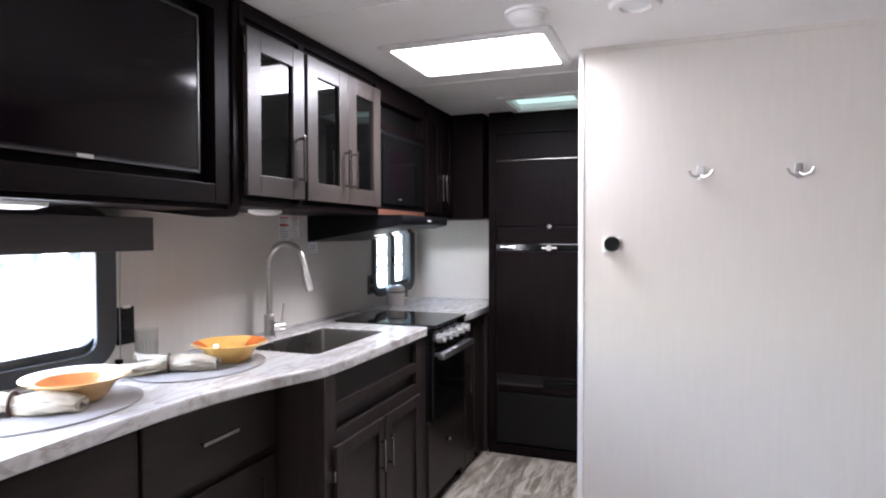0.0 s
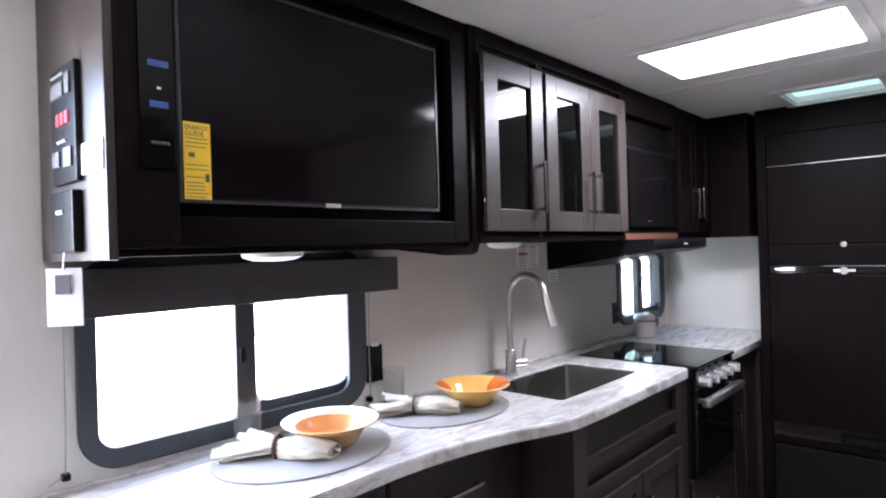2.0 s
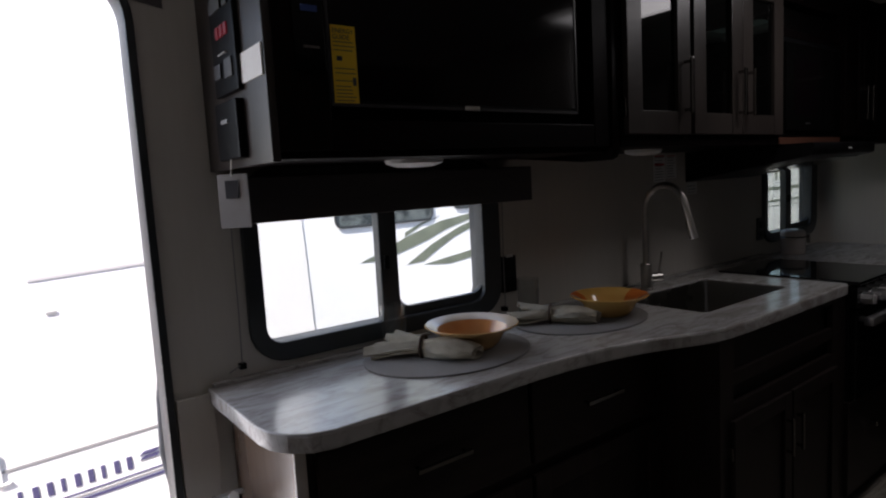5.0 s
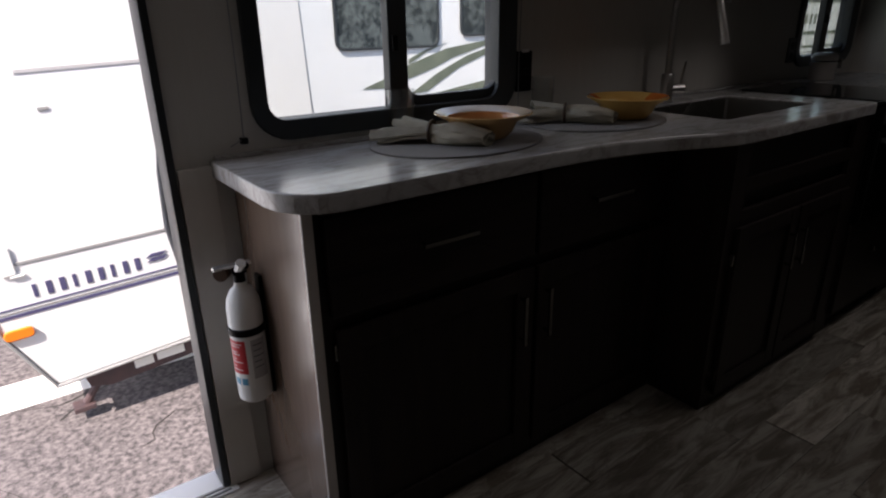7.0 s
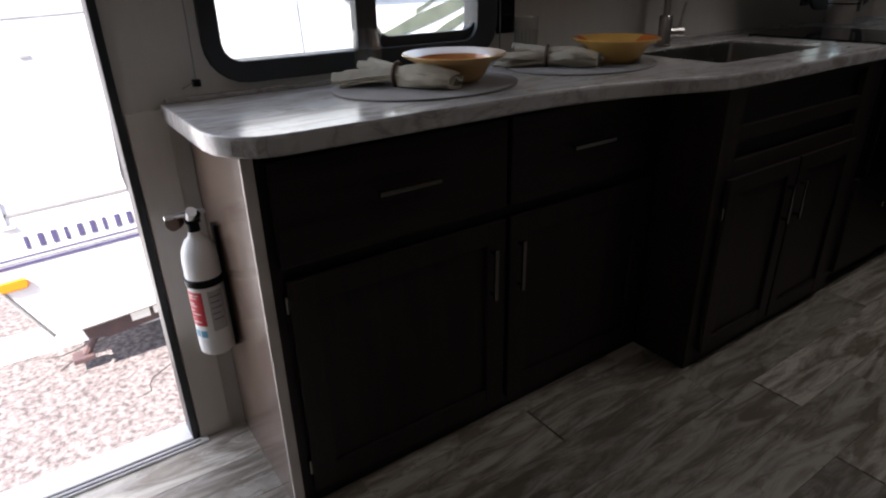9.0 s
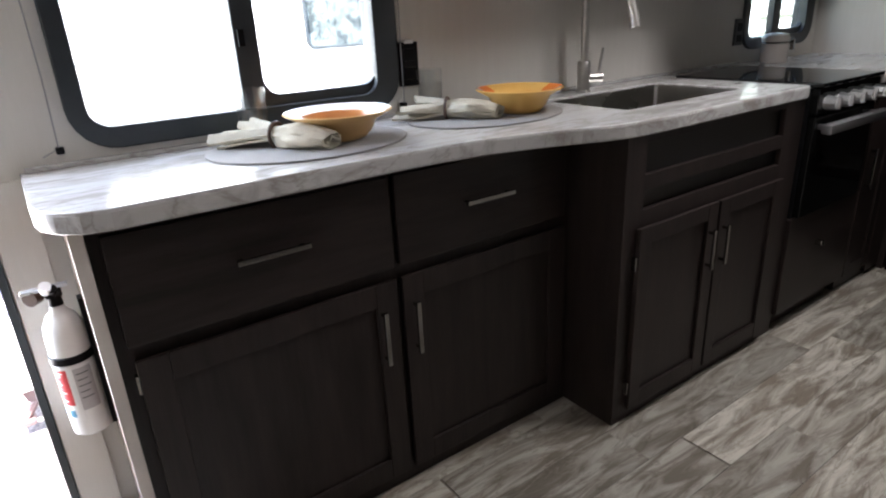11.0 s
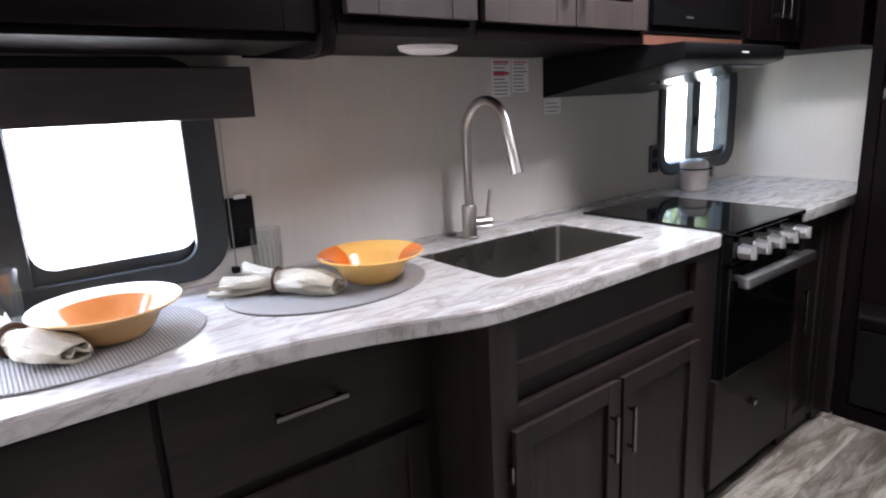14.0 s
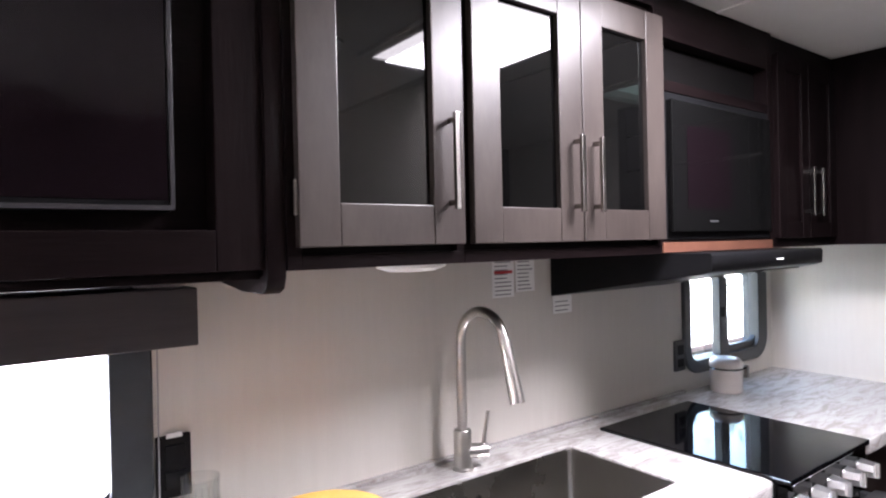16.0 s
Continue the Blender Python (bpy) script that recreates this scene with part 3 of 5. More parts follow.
# added bright tubes that draw the highlight down the rounded basin corners
for cx_, cy_ in ((SINK[0] + 0.010, SINK[3] - 0.010), (SINK[2] - 0.010, SINK[3] - 0.010)):
    b = bmesh.new()
    tube(b, [(cx_, cy_, 0.900), (cx_ + (0.006 if cx_ < -1 else -0.006), cy_ - 0.006, 0.724)], 0.0055, 10)
    part("corner_highlight", b, KNOBM, sink, "bright strip standing for the highlight in the sink corner", True)
for yy in (2.77,):
    b = bmesh.new()
    lathe(b, [(0.0, 0.722), (0.03, 0.722), (0.042, 0.7245), (0.045, 0.7205)], (-0.97, yy, 0), 24)
    part("drain", b, CHROME, sink, "chrome sink drain", True)

FXX, FYY = -1.178, 2.716
fau = thing("faucet", (FXX, FYY, 0.912), "brushed nickel gooseneck pull-down kitchen faucet on the worktop", "faucet")
b = bmesh.new()
lathe(b, [(0.0, 0), (0.027, 0), (0.027, 0.005), (0.0225, 0.008), (0.0225, 0.098), (0.0195, 0.102), (0, 0.102)], (FXX, FYY, 0.912), 28)
part("base", b, STEEL, fau, "", True)
R = 0.085
spout = [(FXX, FYY, 1.0), (FXX, FYY, 1.12), (FXX, FYY, 1.228)] + [(FXX + R - R * math.cos(radians(a)), FYY, 1.233 + R * math.sin(radians(a))) for a in range(10, 162, 10)]
b = bmesh.new()
tube(b, spout, 0.0125, 18)
part("spout", b, STEEL, fau, "", True)
e = Vector(spout[-1])
b = bmesh.new()
dirn = Vector((0.29, 0, -1)).normalized()
tube(b, [e - dirn * 0.004, e + dirn * 0.006, e + dirn * 0.07, e + dirn * 0.148], [0.0135, 0.0148, 0.0158, 0.0175], 20)
part("spray_head", b, STEEL, fau, "", True)
b = bmesh.new()
cyl(b, (FXX, FYY, 0.957), (FXX + 0.03, FYY + 0.058, 0.957), 0.0185, None, 40)
part("valve", b, STEEL, fau, "", True)
b = bmesh.new()
tube(b, [(FXX + 0.024, FYY + 0.048, 0.965), (FXX + 0.026, FYY + 0.052, 1.0), (FXX + 0.032, FYY + 0.058, 1.055)], [0.006, 0.0055, 0.005], 12)
part("lever", b, STEEL, fau, "", True)

# ---- range ----
rg = thing("range", (-0.9, 3.52, 0), "black gas range with glass cover and chrome knobs", "range")
RY0, RY1 = 3.234, 3.70
part("body", boxes(((-1.165, RY0, 0.10), (-0.655, RY1, 0.90))), BLACK, rg)
part("cooktop_cover", boxes(((-1.166, RY0 - 0.001, 0.905), (-0.618, RY1 + 0.002, 0.9185)), bev=0.003), COOKG, rg, "black glass cooktop cover")
part("control_panel", boxes(((-0.655, RY0, 0.815), (-0.627, RY1, 0.90)), bev=0.003), BLACKG, rg)
for i in range(5):
    y = 3.283 + i * 0.0925
    kn = bmesh.new()
    cyl(kn, (-0.629, y, 0.852), (-0.623, y, 0.852), 0.020)
    cyl(kn, (-0.623, y, 0.852), (-0.588, y, 0.852), 0.0245, 0.0215, 8)
    box(kn, (-0.59, y - 0.006, 0.833), (-0.579, y + 0.006, 0.871), 0.002)
    part("knob", kn, KNOBM, rg, "chrome burner knob", True)
odoor = part("oven_door", boxes(((-0.655, RY0 + 0.003, 0.455), (-0.629, RY1 - 0.003, 0.808)), bev=0.004), BLACKG, rg, "black glass oven door")
b = boxes(((-0.629, 3.26, 0.765), (-0.577, 3.28, 0.782)), ((-0.629, 3.655, 0.765), (-0.577, 3.675, 0.782)), bev=0.002)
box(b, (-0.604, 3.225, 0.757), (-0.568, 3.69, 0.790), 0.009)
part("oven_handle", b, HANDM, odoor, "brushed metal oven handle", True)
rd = thing("warming_drawer", (-0.9, 3.52, 0), "dark espresso drawer front under the range", "drawer")
part("box", boxes(((-1.16, RY0 + 0.001, 0.0), (-0.685, RY1 - 0.001, 0.098)), ((-0.70, RY0 + 0.001, 0.098), (-0.6705, RY1 - 0.001, 0.44))), WOOD, rd)
dd = part("drawer_front", boxes(((-0.6700, RY0 - 0.014, 0.07), (-0.645, RY1 + 0.055, 0.447)), bev=0.003), WOODH, rd)
bm = boxes(((-0.645, 3.44, 0.30), (-0.62, 3.46, 0.32)), bev=0.003)
part("knob", bm, NICKEL, dd, "small nickel knob")

fc = thing("narrow_cabinet", (-0.9, 3.97, 0), "narrow dark espresso base cabinet between range and refrigerator", "cabinet")
part("carcass", boxes(((W + 0.002, 3.757, 0), (-0.67, 4.146, 0.871)), ((W + 0.002, 4.15, 0), (-0.63, NORTH - 0.002, 0.871))), WOOD, fc)
part("filler", boxes(((-0.67, 4.02, 0.02), (-0.652, 4.145, 0.871)), ((-0.67, 3.757, 0.46), (-0.656, 3.775, 0.871)), bev=0.001), WOOD, fc)
d = shaker(fc, -0.67, 3.78, 4.01, 0.06, 0.86, stile=0.05)
bar_handle(d, (-0.65, 3.81, 0.46), (-0.65, 3.81, 0.60), (0.026, 0, 0))

# ---- refrigerator cabinet ----
FY = 4.15
fr = thing("refrigerator", (-0.28, 4.4, 0), "built-in refrigerator with dark wood-grain door panels", "refrigerator")
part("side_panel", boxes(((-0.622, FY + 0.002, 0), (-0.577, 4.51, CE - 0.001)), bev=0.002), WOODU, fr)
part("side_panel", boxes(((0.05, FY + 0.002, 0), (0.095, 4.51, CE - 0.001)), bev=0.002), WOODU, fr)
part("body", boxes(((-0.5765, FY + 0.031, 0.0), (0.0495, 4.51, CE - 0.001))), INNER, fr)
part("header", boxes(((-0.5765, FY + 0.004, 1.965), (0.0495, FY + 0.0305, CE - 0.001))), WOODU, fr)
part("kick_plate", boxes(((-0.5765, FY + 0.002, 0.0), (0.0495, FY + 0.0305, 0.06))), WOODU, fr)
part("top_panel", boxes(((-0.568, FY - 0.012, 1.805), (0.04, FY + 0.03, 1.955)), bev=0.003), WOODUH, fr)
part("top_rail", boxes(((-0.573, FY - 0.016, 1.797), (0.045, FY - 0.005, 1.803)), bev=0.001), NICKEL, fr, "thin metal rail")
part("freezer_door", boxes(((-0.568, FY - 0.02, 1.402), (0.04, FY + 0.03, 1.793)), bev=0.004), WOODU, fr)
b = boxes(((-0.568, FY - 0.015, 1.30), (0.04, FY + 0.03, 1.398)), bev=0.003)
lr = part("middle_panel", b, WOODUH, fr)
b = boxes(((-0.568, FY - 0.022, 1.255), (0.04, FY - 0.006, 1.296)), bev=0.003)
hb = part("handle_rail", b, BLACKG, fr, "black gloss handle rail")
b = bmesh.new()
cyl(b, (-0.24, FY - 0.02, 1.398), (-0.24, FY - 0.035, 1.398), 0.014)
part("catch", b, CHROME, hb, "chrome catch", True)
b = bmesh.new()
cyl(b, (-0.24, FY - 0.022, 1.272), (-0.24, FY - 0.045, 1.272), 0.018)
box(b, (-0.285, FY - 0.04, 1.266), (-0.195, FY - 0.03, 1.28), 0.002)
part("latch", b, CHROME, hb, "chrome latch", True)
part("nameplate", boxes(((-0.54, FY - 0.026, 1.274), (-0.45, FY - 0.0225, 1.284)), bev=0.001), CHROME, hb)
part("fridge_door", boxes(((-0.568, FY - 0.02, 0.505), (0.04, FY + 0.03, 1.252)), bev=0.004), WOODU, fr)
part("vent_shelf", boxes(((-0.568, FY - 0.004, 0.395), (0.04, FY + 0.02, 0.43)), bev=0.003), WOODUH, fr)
part("vent_box", boxes(((-0.28, FY - 0.006, 0.437), (-0.08, FY + 0.028, 0.475)), bev=0.004), BLACKG, fr)
# black block filling the open lower niche, painted as its shade
part("lower_niche_shade", boxes(((-0.568, FY - 0.002, 0.075), (0.04, FY + 0.028, 0.385)), bev=0.004), VOID, fr)

# ---- upper cabinets ----
# WOODU and WOODUH carry the shade up here in their colour
UX = -0.858
tvc = thing("media_cabinet", (-1.05, 1.6, 1.43), "dark espresso overhead cabinet holding television and radio", "cabinet")
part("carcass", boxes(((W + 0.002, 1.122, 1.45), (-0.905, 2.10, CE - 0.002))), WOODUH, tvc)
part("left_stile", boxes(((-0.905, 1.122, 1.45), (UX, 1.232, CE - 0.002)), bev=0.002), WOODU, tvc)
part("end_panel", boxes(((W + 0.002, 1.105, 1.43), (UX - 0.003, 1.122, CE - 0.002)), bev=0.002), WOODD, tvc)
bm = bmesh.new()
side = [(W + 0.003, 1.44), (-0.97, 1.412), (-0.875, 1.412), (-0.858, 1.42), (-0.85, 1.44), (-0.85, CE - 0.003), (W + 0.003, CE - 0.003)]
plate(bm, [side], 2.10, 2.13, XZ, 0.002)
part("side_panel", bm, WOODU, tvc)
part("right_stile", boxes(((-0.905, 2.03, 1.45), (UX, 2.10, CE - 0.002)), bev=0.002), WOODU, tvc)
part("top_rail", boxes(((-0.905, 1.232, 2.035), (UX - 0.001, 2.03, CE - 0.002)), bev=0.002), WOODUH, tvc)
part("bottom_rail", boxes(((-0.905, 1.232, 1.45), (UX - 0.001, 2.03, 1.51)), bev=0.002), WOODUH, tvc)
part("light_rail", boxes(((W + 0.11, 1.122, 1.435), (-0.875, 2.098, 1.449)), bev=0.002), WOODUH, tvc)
tv = thing("television", (-0.89, 1.6, 1.54), "black flat television with silver lower edge and yellow energy label", "television")
part("body", boxes(((-0.904, 1.238, 1.537), (-0.874, 1.98, 2.0)), bev=0.004), BLACK, tv)
part("screen", boxes(((-0.8735, 1.248, 1.552), (-0.8725, 1.97, 1.99))), SCREEN, tv)
b = bmesh.new()
plate(b, [rr(1.239, 1.538, 1.979, 1.999, 0.004), rr(1.245, 1.5445, 1.973, 1.993, 0.003)], -0.8745, -0.8700, YZ, 0.0006)
part("bezel", b, BEZEL, tv, "thin silver bezel")
part("badge", boxes(((-0.870, 1.58, 1.538), (-0.867, 1.625, 1.548))), CHROME, tv, "small silver badge")
lb = part("energy_label", boxes(((-0.8715, 1.248, 1.545), (-0.870, 1.303, 1.697))), YELLOW, tv, "yellow energy label")


def text(body, size, m, material, parent, name="writing", depth=0.0004):
    cu = bpy.data.curves.new("tmp", "FONT")
    cu.body, cu.size, cu.extrude = body, size, depth
    ob = bpy.data.objects.new("tmp", cu)
    me = bpy.data.meshes.new_from_object(ob)
    bpy.data.objects.remove(ob)
    me.transform(m)
    b2 = bmesh.new()
    b2.from_mesh(me)
    bpy.data.meshes.remove(me)
    return part(name, b2, material, parent)


FACE = lambda x, y, z: Matrix.Translation((x, y, z)) @ YZ
text("ENERGY", 0.013, FACE(-0.8698, 1.251, 1.682), INK, lb)
text("GUIDE", 0.013, FACE(-0.8698, 1.251, 1.670), INK, lb)
random.seed(4)
b = bmesh.new()
for k, z in enumerate((1.672, 1.664, 1.656, 1.62, 1.611, 1.596, 1.585, 1.578, 1.571, 1.564, 1.557)):
    box(b, (-0.870, 1.252, z - 0.008), (-0.8696, 1.300 - random.random() * 0.014, z - 0.0064))
box(b, (-0.870, 1.258, 1.628), (-0.8696, 1.270, 1.637))
box(b, (-0.870, 1.291, 1.580), (-0.8696, 1.299, 1.596))
part("print", b, INK, lb)
rad_ = thing("radio", (-0.85, 1.17, 1.6), "black wall radio with blue lit buttons", "radio")
part("face", boxes(((UX, 1.161, 1.598), (UX + 0.008, 1.226, 1.985)), bev=0.003), BLACKG, rad_)
for z, m_, w in ((1.786, BLUELED, 0.038), (1.710, BLUELED, 0.034), (1.927, WHITE, 0.022), (1.743, CHROME, 0.008), (1.641, NICKEL, 0.034)):
    part("button", boxes(((UX + 0.008, 1.195 - w / 2, z), (UX + 0.0105, 1.195 + w / 2, z + (0.012 if m_ is BLUELED else 0.006))), bev=0.001), m_, rad_)

MP = Matrix.Translation((0.042, 0.027, -0.018))


def moved(*bs, bev=0.0):
    b2 = boxes(*bs, bev=bev)
    bmesh.ops.transform(b2, matrix=MP, verts=b2.verts)
    return b2


mp_ = thing("monitor_panel", (-1.1, 1.075, 1.7), "black tank monitor panel with red digits on the cabinet end", "control panel")
part("plate", moved(((-1.165, 1.066, 1.60), (-1.02, 1.078, 1.83)), bev=0.003), BLACK, mp_)
for x0, z0, x1, z1, m_ in ((-1.15, 1.77, -1.08, 1.80, KEYP), (-1.065, 1.77, -1.04, 1.81, KEYP), (-1.12, 1.68, -1.07, 1.684, GREY), (-1.15, 1.635, -1.11, 1.665, KEYP), (-1.085, 1.63, -1.04, 1.668, KEYP), (-1.15, 1.812, -1.08, 1.815, GREY)):
    part("switch", moved(((x0, 1.062, z0), (x1, 1.067, z1)), bev=0.001), m_, mp_)
for i in range(3):
    part("digit", moved(((-1.125 + i * 0.026, 1.063, 1.715), (-1.107 + i * 0.026, 1.067, 1.738))), REDLED, mp_, "red lit digit")
mp2 = thing("thermostat_remote", (-1.1, 1.075, 1.5), "black rectangular wall controller beneath the monitor panel", "control panel")
part("case", moved(((-1.165, 1.060, 1.465), (-1.03, 1.078, 1.585)), bev=0.004), BLACK, mp2)
part("display", moved(((-1.12, 1.057, 1.54), (-1.08, 1.0605, 1.548))), GREY, mp2)
solo("switch_tag", boxes(((-0.985, 1.1015, 1.592), (-0.868, 1.105, 1.65)), bev=0.001), PAPER, "white paper tag stuck on the cabinet end", "tag")
key = thing("hanging_tag", (-1.06, 1.05, 1.47), "white card tag with dark square hanging by a cord", "tag")
TURN_TAG = Matrix.Translation((-1.062, 1.092, 0)) @ Matrix.Rotation(radians(50), 4, "Z")
b = boxes(((-0.033, -0.002, 1.303), (0.033, 0.002, 1.417)), bev=0.001)
bmesh.ops.transform(b, matrix=TURN_TAG, verts=b.verts)
part("card", b, CARD, key)
b = boxes(((-0.016, -0.0045, 1.366), (0.012, -0.002, 1.404)))
bmesh.ops.transform(b, matrix=TURN_TAG, verts=b.verts)
part("window", b, INK, key)
b = bmesh.new()
tube(b, [(-1.062, 1.090, 1.413), (-1.056, 1.090, 1.44), (-1.045, 1.090, 1.468)], 0.002, 6)
part("cord", b, WHITE, key)

gc1 = thing("single_glass_cabinet", (-1.05, 2.3, 1.45), "dark overhead cabinet with one smoked-glass door", "cabinet", "glass-door overhead cabinets")
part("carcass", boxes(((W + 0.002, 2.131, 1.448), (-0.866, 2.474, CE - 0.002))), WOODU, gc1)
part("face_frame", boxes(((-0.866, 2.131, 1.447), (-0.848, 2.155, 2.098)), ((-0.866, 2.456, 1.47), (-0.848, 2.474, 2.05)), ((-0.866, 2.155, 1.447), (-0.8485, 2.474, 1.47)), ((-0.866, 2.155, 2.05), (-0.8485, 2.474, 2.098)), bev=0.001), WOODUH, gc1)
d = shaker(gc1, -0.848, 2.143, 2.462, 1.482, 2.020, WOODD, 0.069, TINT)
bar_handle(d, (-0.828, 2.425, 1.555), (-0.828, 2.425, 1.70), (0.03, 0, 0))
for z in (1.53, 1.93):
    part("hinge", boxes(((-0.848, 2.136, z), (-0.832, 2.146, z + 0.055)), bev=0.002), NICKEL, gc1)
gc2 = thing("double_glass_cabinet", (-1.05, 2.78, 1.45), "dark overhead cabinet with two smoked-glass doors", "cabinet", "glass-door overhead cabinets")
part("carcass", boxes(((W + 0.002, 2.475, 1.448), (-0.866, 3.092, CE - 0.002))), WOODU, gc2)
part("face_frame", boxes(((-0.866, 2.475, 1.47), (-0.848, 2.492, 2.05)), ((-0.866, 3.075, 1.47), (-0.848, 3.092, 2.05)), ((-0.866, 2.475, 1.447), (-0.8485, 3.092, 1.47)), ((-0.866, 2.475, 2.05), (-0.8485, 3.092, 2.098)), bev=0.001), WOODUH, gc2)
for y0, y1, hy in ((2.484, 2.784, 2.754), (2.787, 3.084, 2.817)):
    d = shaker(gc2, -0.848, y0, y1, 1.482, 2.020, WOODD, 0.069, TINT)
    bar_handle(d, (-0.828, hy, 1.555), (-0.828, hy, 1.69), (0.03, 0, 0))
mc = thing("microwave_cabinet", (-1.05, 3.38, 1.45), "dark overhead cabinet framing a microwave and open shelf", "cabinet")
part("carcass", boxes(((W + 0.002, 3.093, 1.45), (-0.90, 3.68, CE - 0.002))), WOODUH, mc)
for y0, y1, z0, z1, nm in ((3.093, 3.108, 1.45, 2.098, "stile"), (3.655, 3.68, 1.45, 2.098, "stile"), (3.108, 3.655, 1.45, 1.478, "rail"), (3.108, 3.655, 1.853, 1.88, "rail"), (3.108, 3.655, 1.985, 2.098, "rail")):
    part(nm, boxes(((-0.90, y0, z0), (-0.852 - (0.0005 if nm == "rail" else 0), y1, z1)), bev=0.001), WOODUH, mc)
# black sheet in place of the shade deep inside the open shelf
part("shelf_shade", boxes(((-0.8998, 3.1085, 1.8805), (-0.894, 3.6545, 1.9845))), VOID, mc)
part("copper_strip", boxes(((-0.8524, 3.10, 1.449), (-0.848, 3.66, 1.474)), bev=0.001), COPPER, mc, "reddish brown bottom strip")
mw = thing("microwave", (-0.9, 3.38, 1.48), "black built-in microwave with glass door", "microwave")
part("case", boxes(((-0.899, 3.110, 1.480), (-0.852, 3.653, 1.851)), bev=0.003), BLACK, mw)
md = part("door", boxes(((-0.8515, 3.125, 1.50), (-0.835, 3.50, 1.83)), bev=0.003), BLACKG, mw, "black glass door")
part("door_window", boxes(((-0.835, 3.19, 1.56), (-0.834, 3.40, 1.77))), SCREEN, md)
part("keypad", boxes(((-0.8515, 3.51, 1.50), (-0.84, 3.64, 1.83)), bev=0.002), BLACKG, mw)
part("badge", boxes(((-0.835, 3.29, 1.525), (-0.8335, 3.33, 1.530))), KEYP, mw)
rc = thing("corner_overhead_cabinet", (-1.05, 3.9, 1.45), "dark overhead cabinet with two narrow doors beside the microwave", "cabinet")
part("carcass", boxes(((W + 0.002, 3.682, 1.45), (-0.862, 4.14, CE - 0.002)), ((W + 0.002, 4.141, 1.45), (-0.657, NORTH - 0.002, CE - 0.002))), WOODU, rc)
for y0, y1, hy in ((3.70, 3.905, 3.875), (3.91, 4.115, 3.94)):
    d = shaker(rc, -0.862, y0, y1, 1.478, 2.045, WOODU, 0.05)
    bar_handle(d, (-0.842, hy, 1.56), (-0.842, hy, 1.69), (0.03, 0, 0))

# ---- hood ----
hd = thing("range_hood", (-1.0, 3.45, 1.32), "black slanted range hood with steel filter below", "range hood")
bm = bmesh.new()
plate(bm, [[(W + 0.002, 1.318), (W + 0.002, 1.447), (-0.745, 1.447), (-0.74, 1.44), (-0.742, 1.405), (-0.76, 1.398)]], 3.132, 3.735, XZ, 0.001)
part("shell", bm, BLACK, hd)
b = bmesh.new()
a0, a1 = Vector((-0.80, 0, 1.3915)), Vector((-1.06, 0, 1.3490))
q = [(a0.x, 3.44, a0.z), (a0.x, 3.72, a0.z), (a1.x, 3.72, a1.z), (a1.x, 3.44, a1.z)]
vs = [b.verts.new(v) for v in q] + [b.verts.new((v[0], v[1], v[2] - 0.003)) for v in q]
for f in ((0, 1, 2, 3), (4, 5, 6, 7), (0, 1, 5, 4), (1, 2, 6, 5), (2, 3, 7, 6), (3, 0, 4, 7)):
    b.faces.new([vs[i] for i in f])
part("filter", b, FILTER, hd, "brushed steel filter panel")
part("badge", boxes(((-0.742, 3.45, 1.421), (-0.7395, 3.488, 1.4255))), PAPER, hd, "small white printed badge")

# ---- small lamps under the cabinets ----
def puck(y, x):
    t = thing("undercabinet_light", (x, y, 1.42), "white oval light fixture mounted under the cabinet", "light fixture", "undercabinet lights")
    b2 = bmesh.new()
    rings = lathe(b2, [(0.001, -0.020), (0.05, -0.018), (0.078, -0.010), (0.082, 0.0), (0.001, 0.0)], (0, 0, 0), 32)
    bmesh.ops.transform(b2, matrix=Matrix.Translation((x, y, 1.435 if y < 2 else 1.447)) @ Matrix.Diagonal((0.6, 1.0, 1, 1)), verts=b2.verts)
    part("shade", b2, WHITE, t, "", True)
puck(1.52, -1.0)
puck(2.456, -1.0)


# ---- ceiling fixtures ----
cl = thing("ceiling_light", (-0.33, 2.94, CE), "bright rectangular ceiling light in a white frame", "ceiling light")
bm = bmesh.new()
plate(bm, [rr(-0.668, 2.722, 0.028, 3.215, 0.02), rr(-0.626, 2.76, -0.012, 3.18, 0.015)], CE - 0.016, CE, None, 0.004)
part("frame", bm, TRIM, cl)
part("diffuser", boxes(((-0.631, 2.755, CE - 0.010), (-0.007, 3.185, CE - 0.004))), LAMP, cl)
vh = thing("roof_vent", (-0.27, 3.95, CE), "white roof vent with pale green translucent lid", "roof vent")
bm = bmesh.new()
plate(bm, [rr(-0.465, 3.755, -0.015, 4.147, 0.02), rr(-0.425, 3.80, -0.055, 4.13, 0.015)], CE - 0.014, CE + 0.001, None, 0.004)
part("frame", bm, TRIM, vh)
part("lid", boxes(((-0.424, 3.801, CE + 0.03), (-0.056, 4.129, CE + 0.04))), HATCHM, vh, "pale green translucent lid")
sm = thing("smoke_alarm", (-0.01, 2.57, CE), "round white smoke alarm on the ceiling", "smoke alarm")
bm = bmesh.new()
lathe(bm, [(0, -0.036), (0.045, -0.034), (0.06, -0.022), (0.062, -0.012), (0.072, -0.010), (0.072, 0), (0, 0)], (-0.03, 2.574, CE), 32)
part("cover", bm, WHITE, sm, "", True)
av = thing("ceiling_air_vent", (0.325, 2.52, CE), "round white louvred ceiling air vent", "air vent")
bm = bmesh.new()
lathe(bm, [(0.045, -0.004), (0.05, -0.014), (0.075, -0.014), (0.084, -0.004), (0.085, 0)], (0.318, 2.62, CE), 36)
part("ring", bm, TRIM, av, "", True)
bm = bmesh.new()
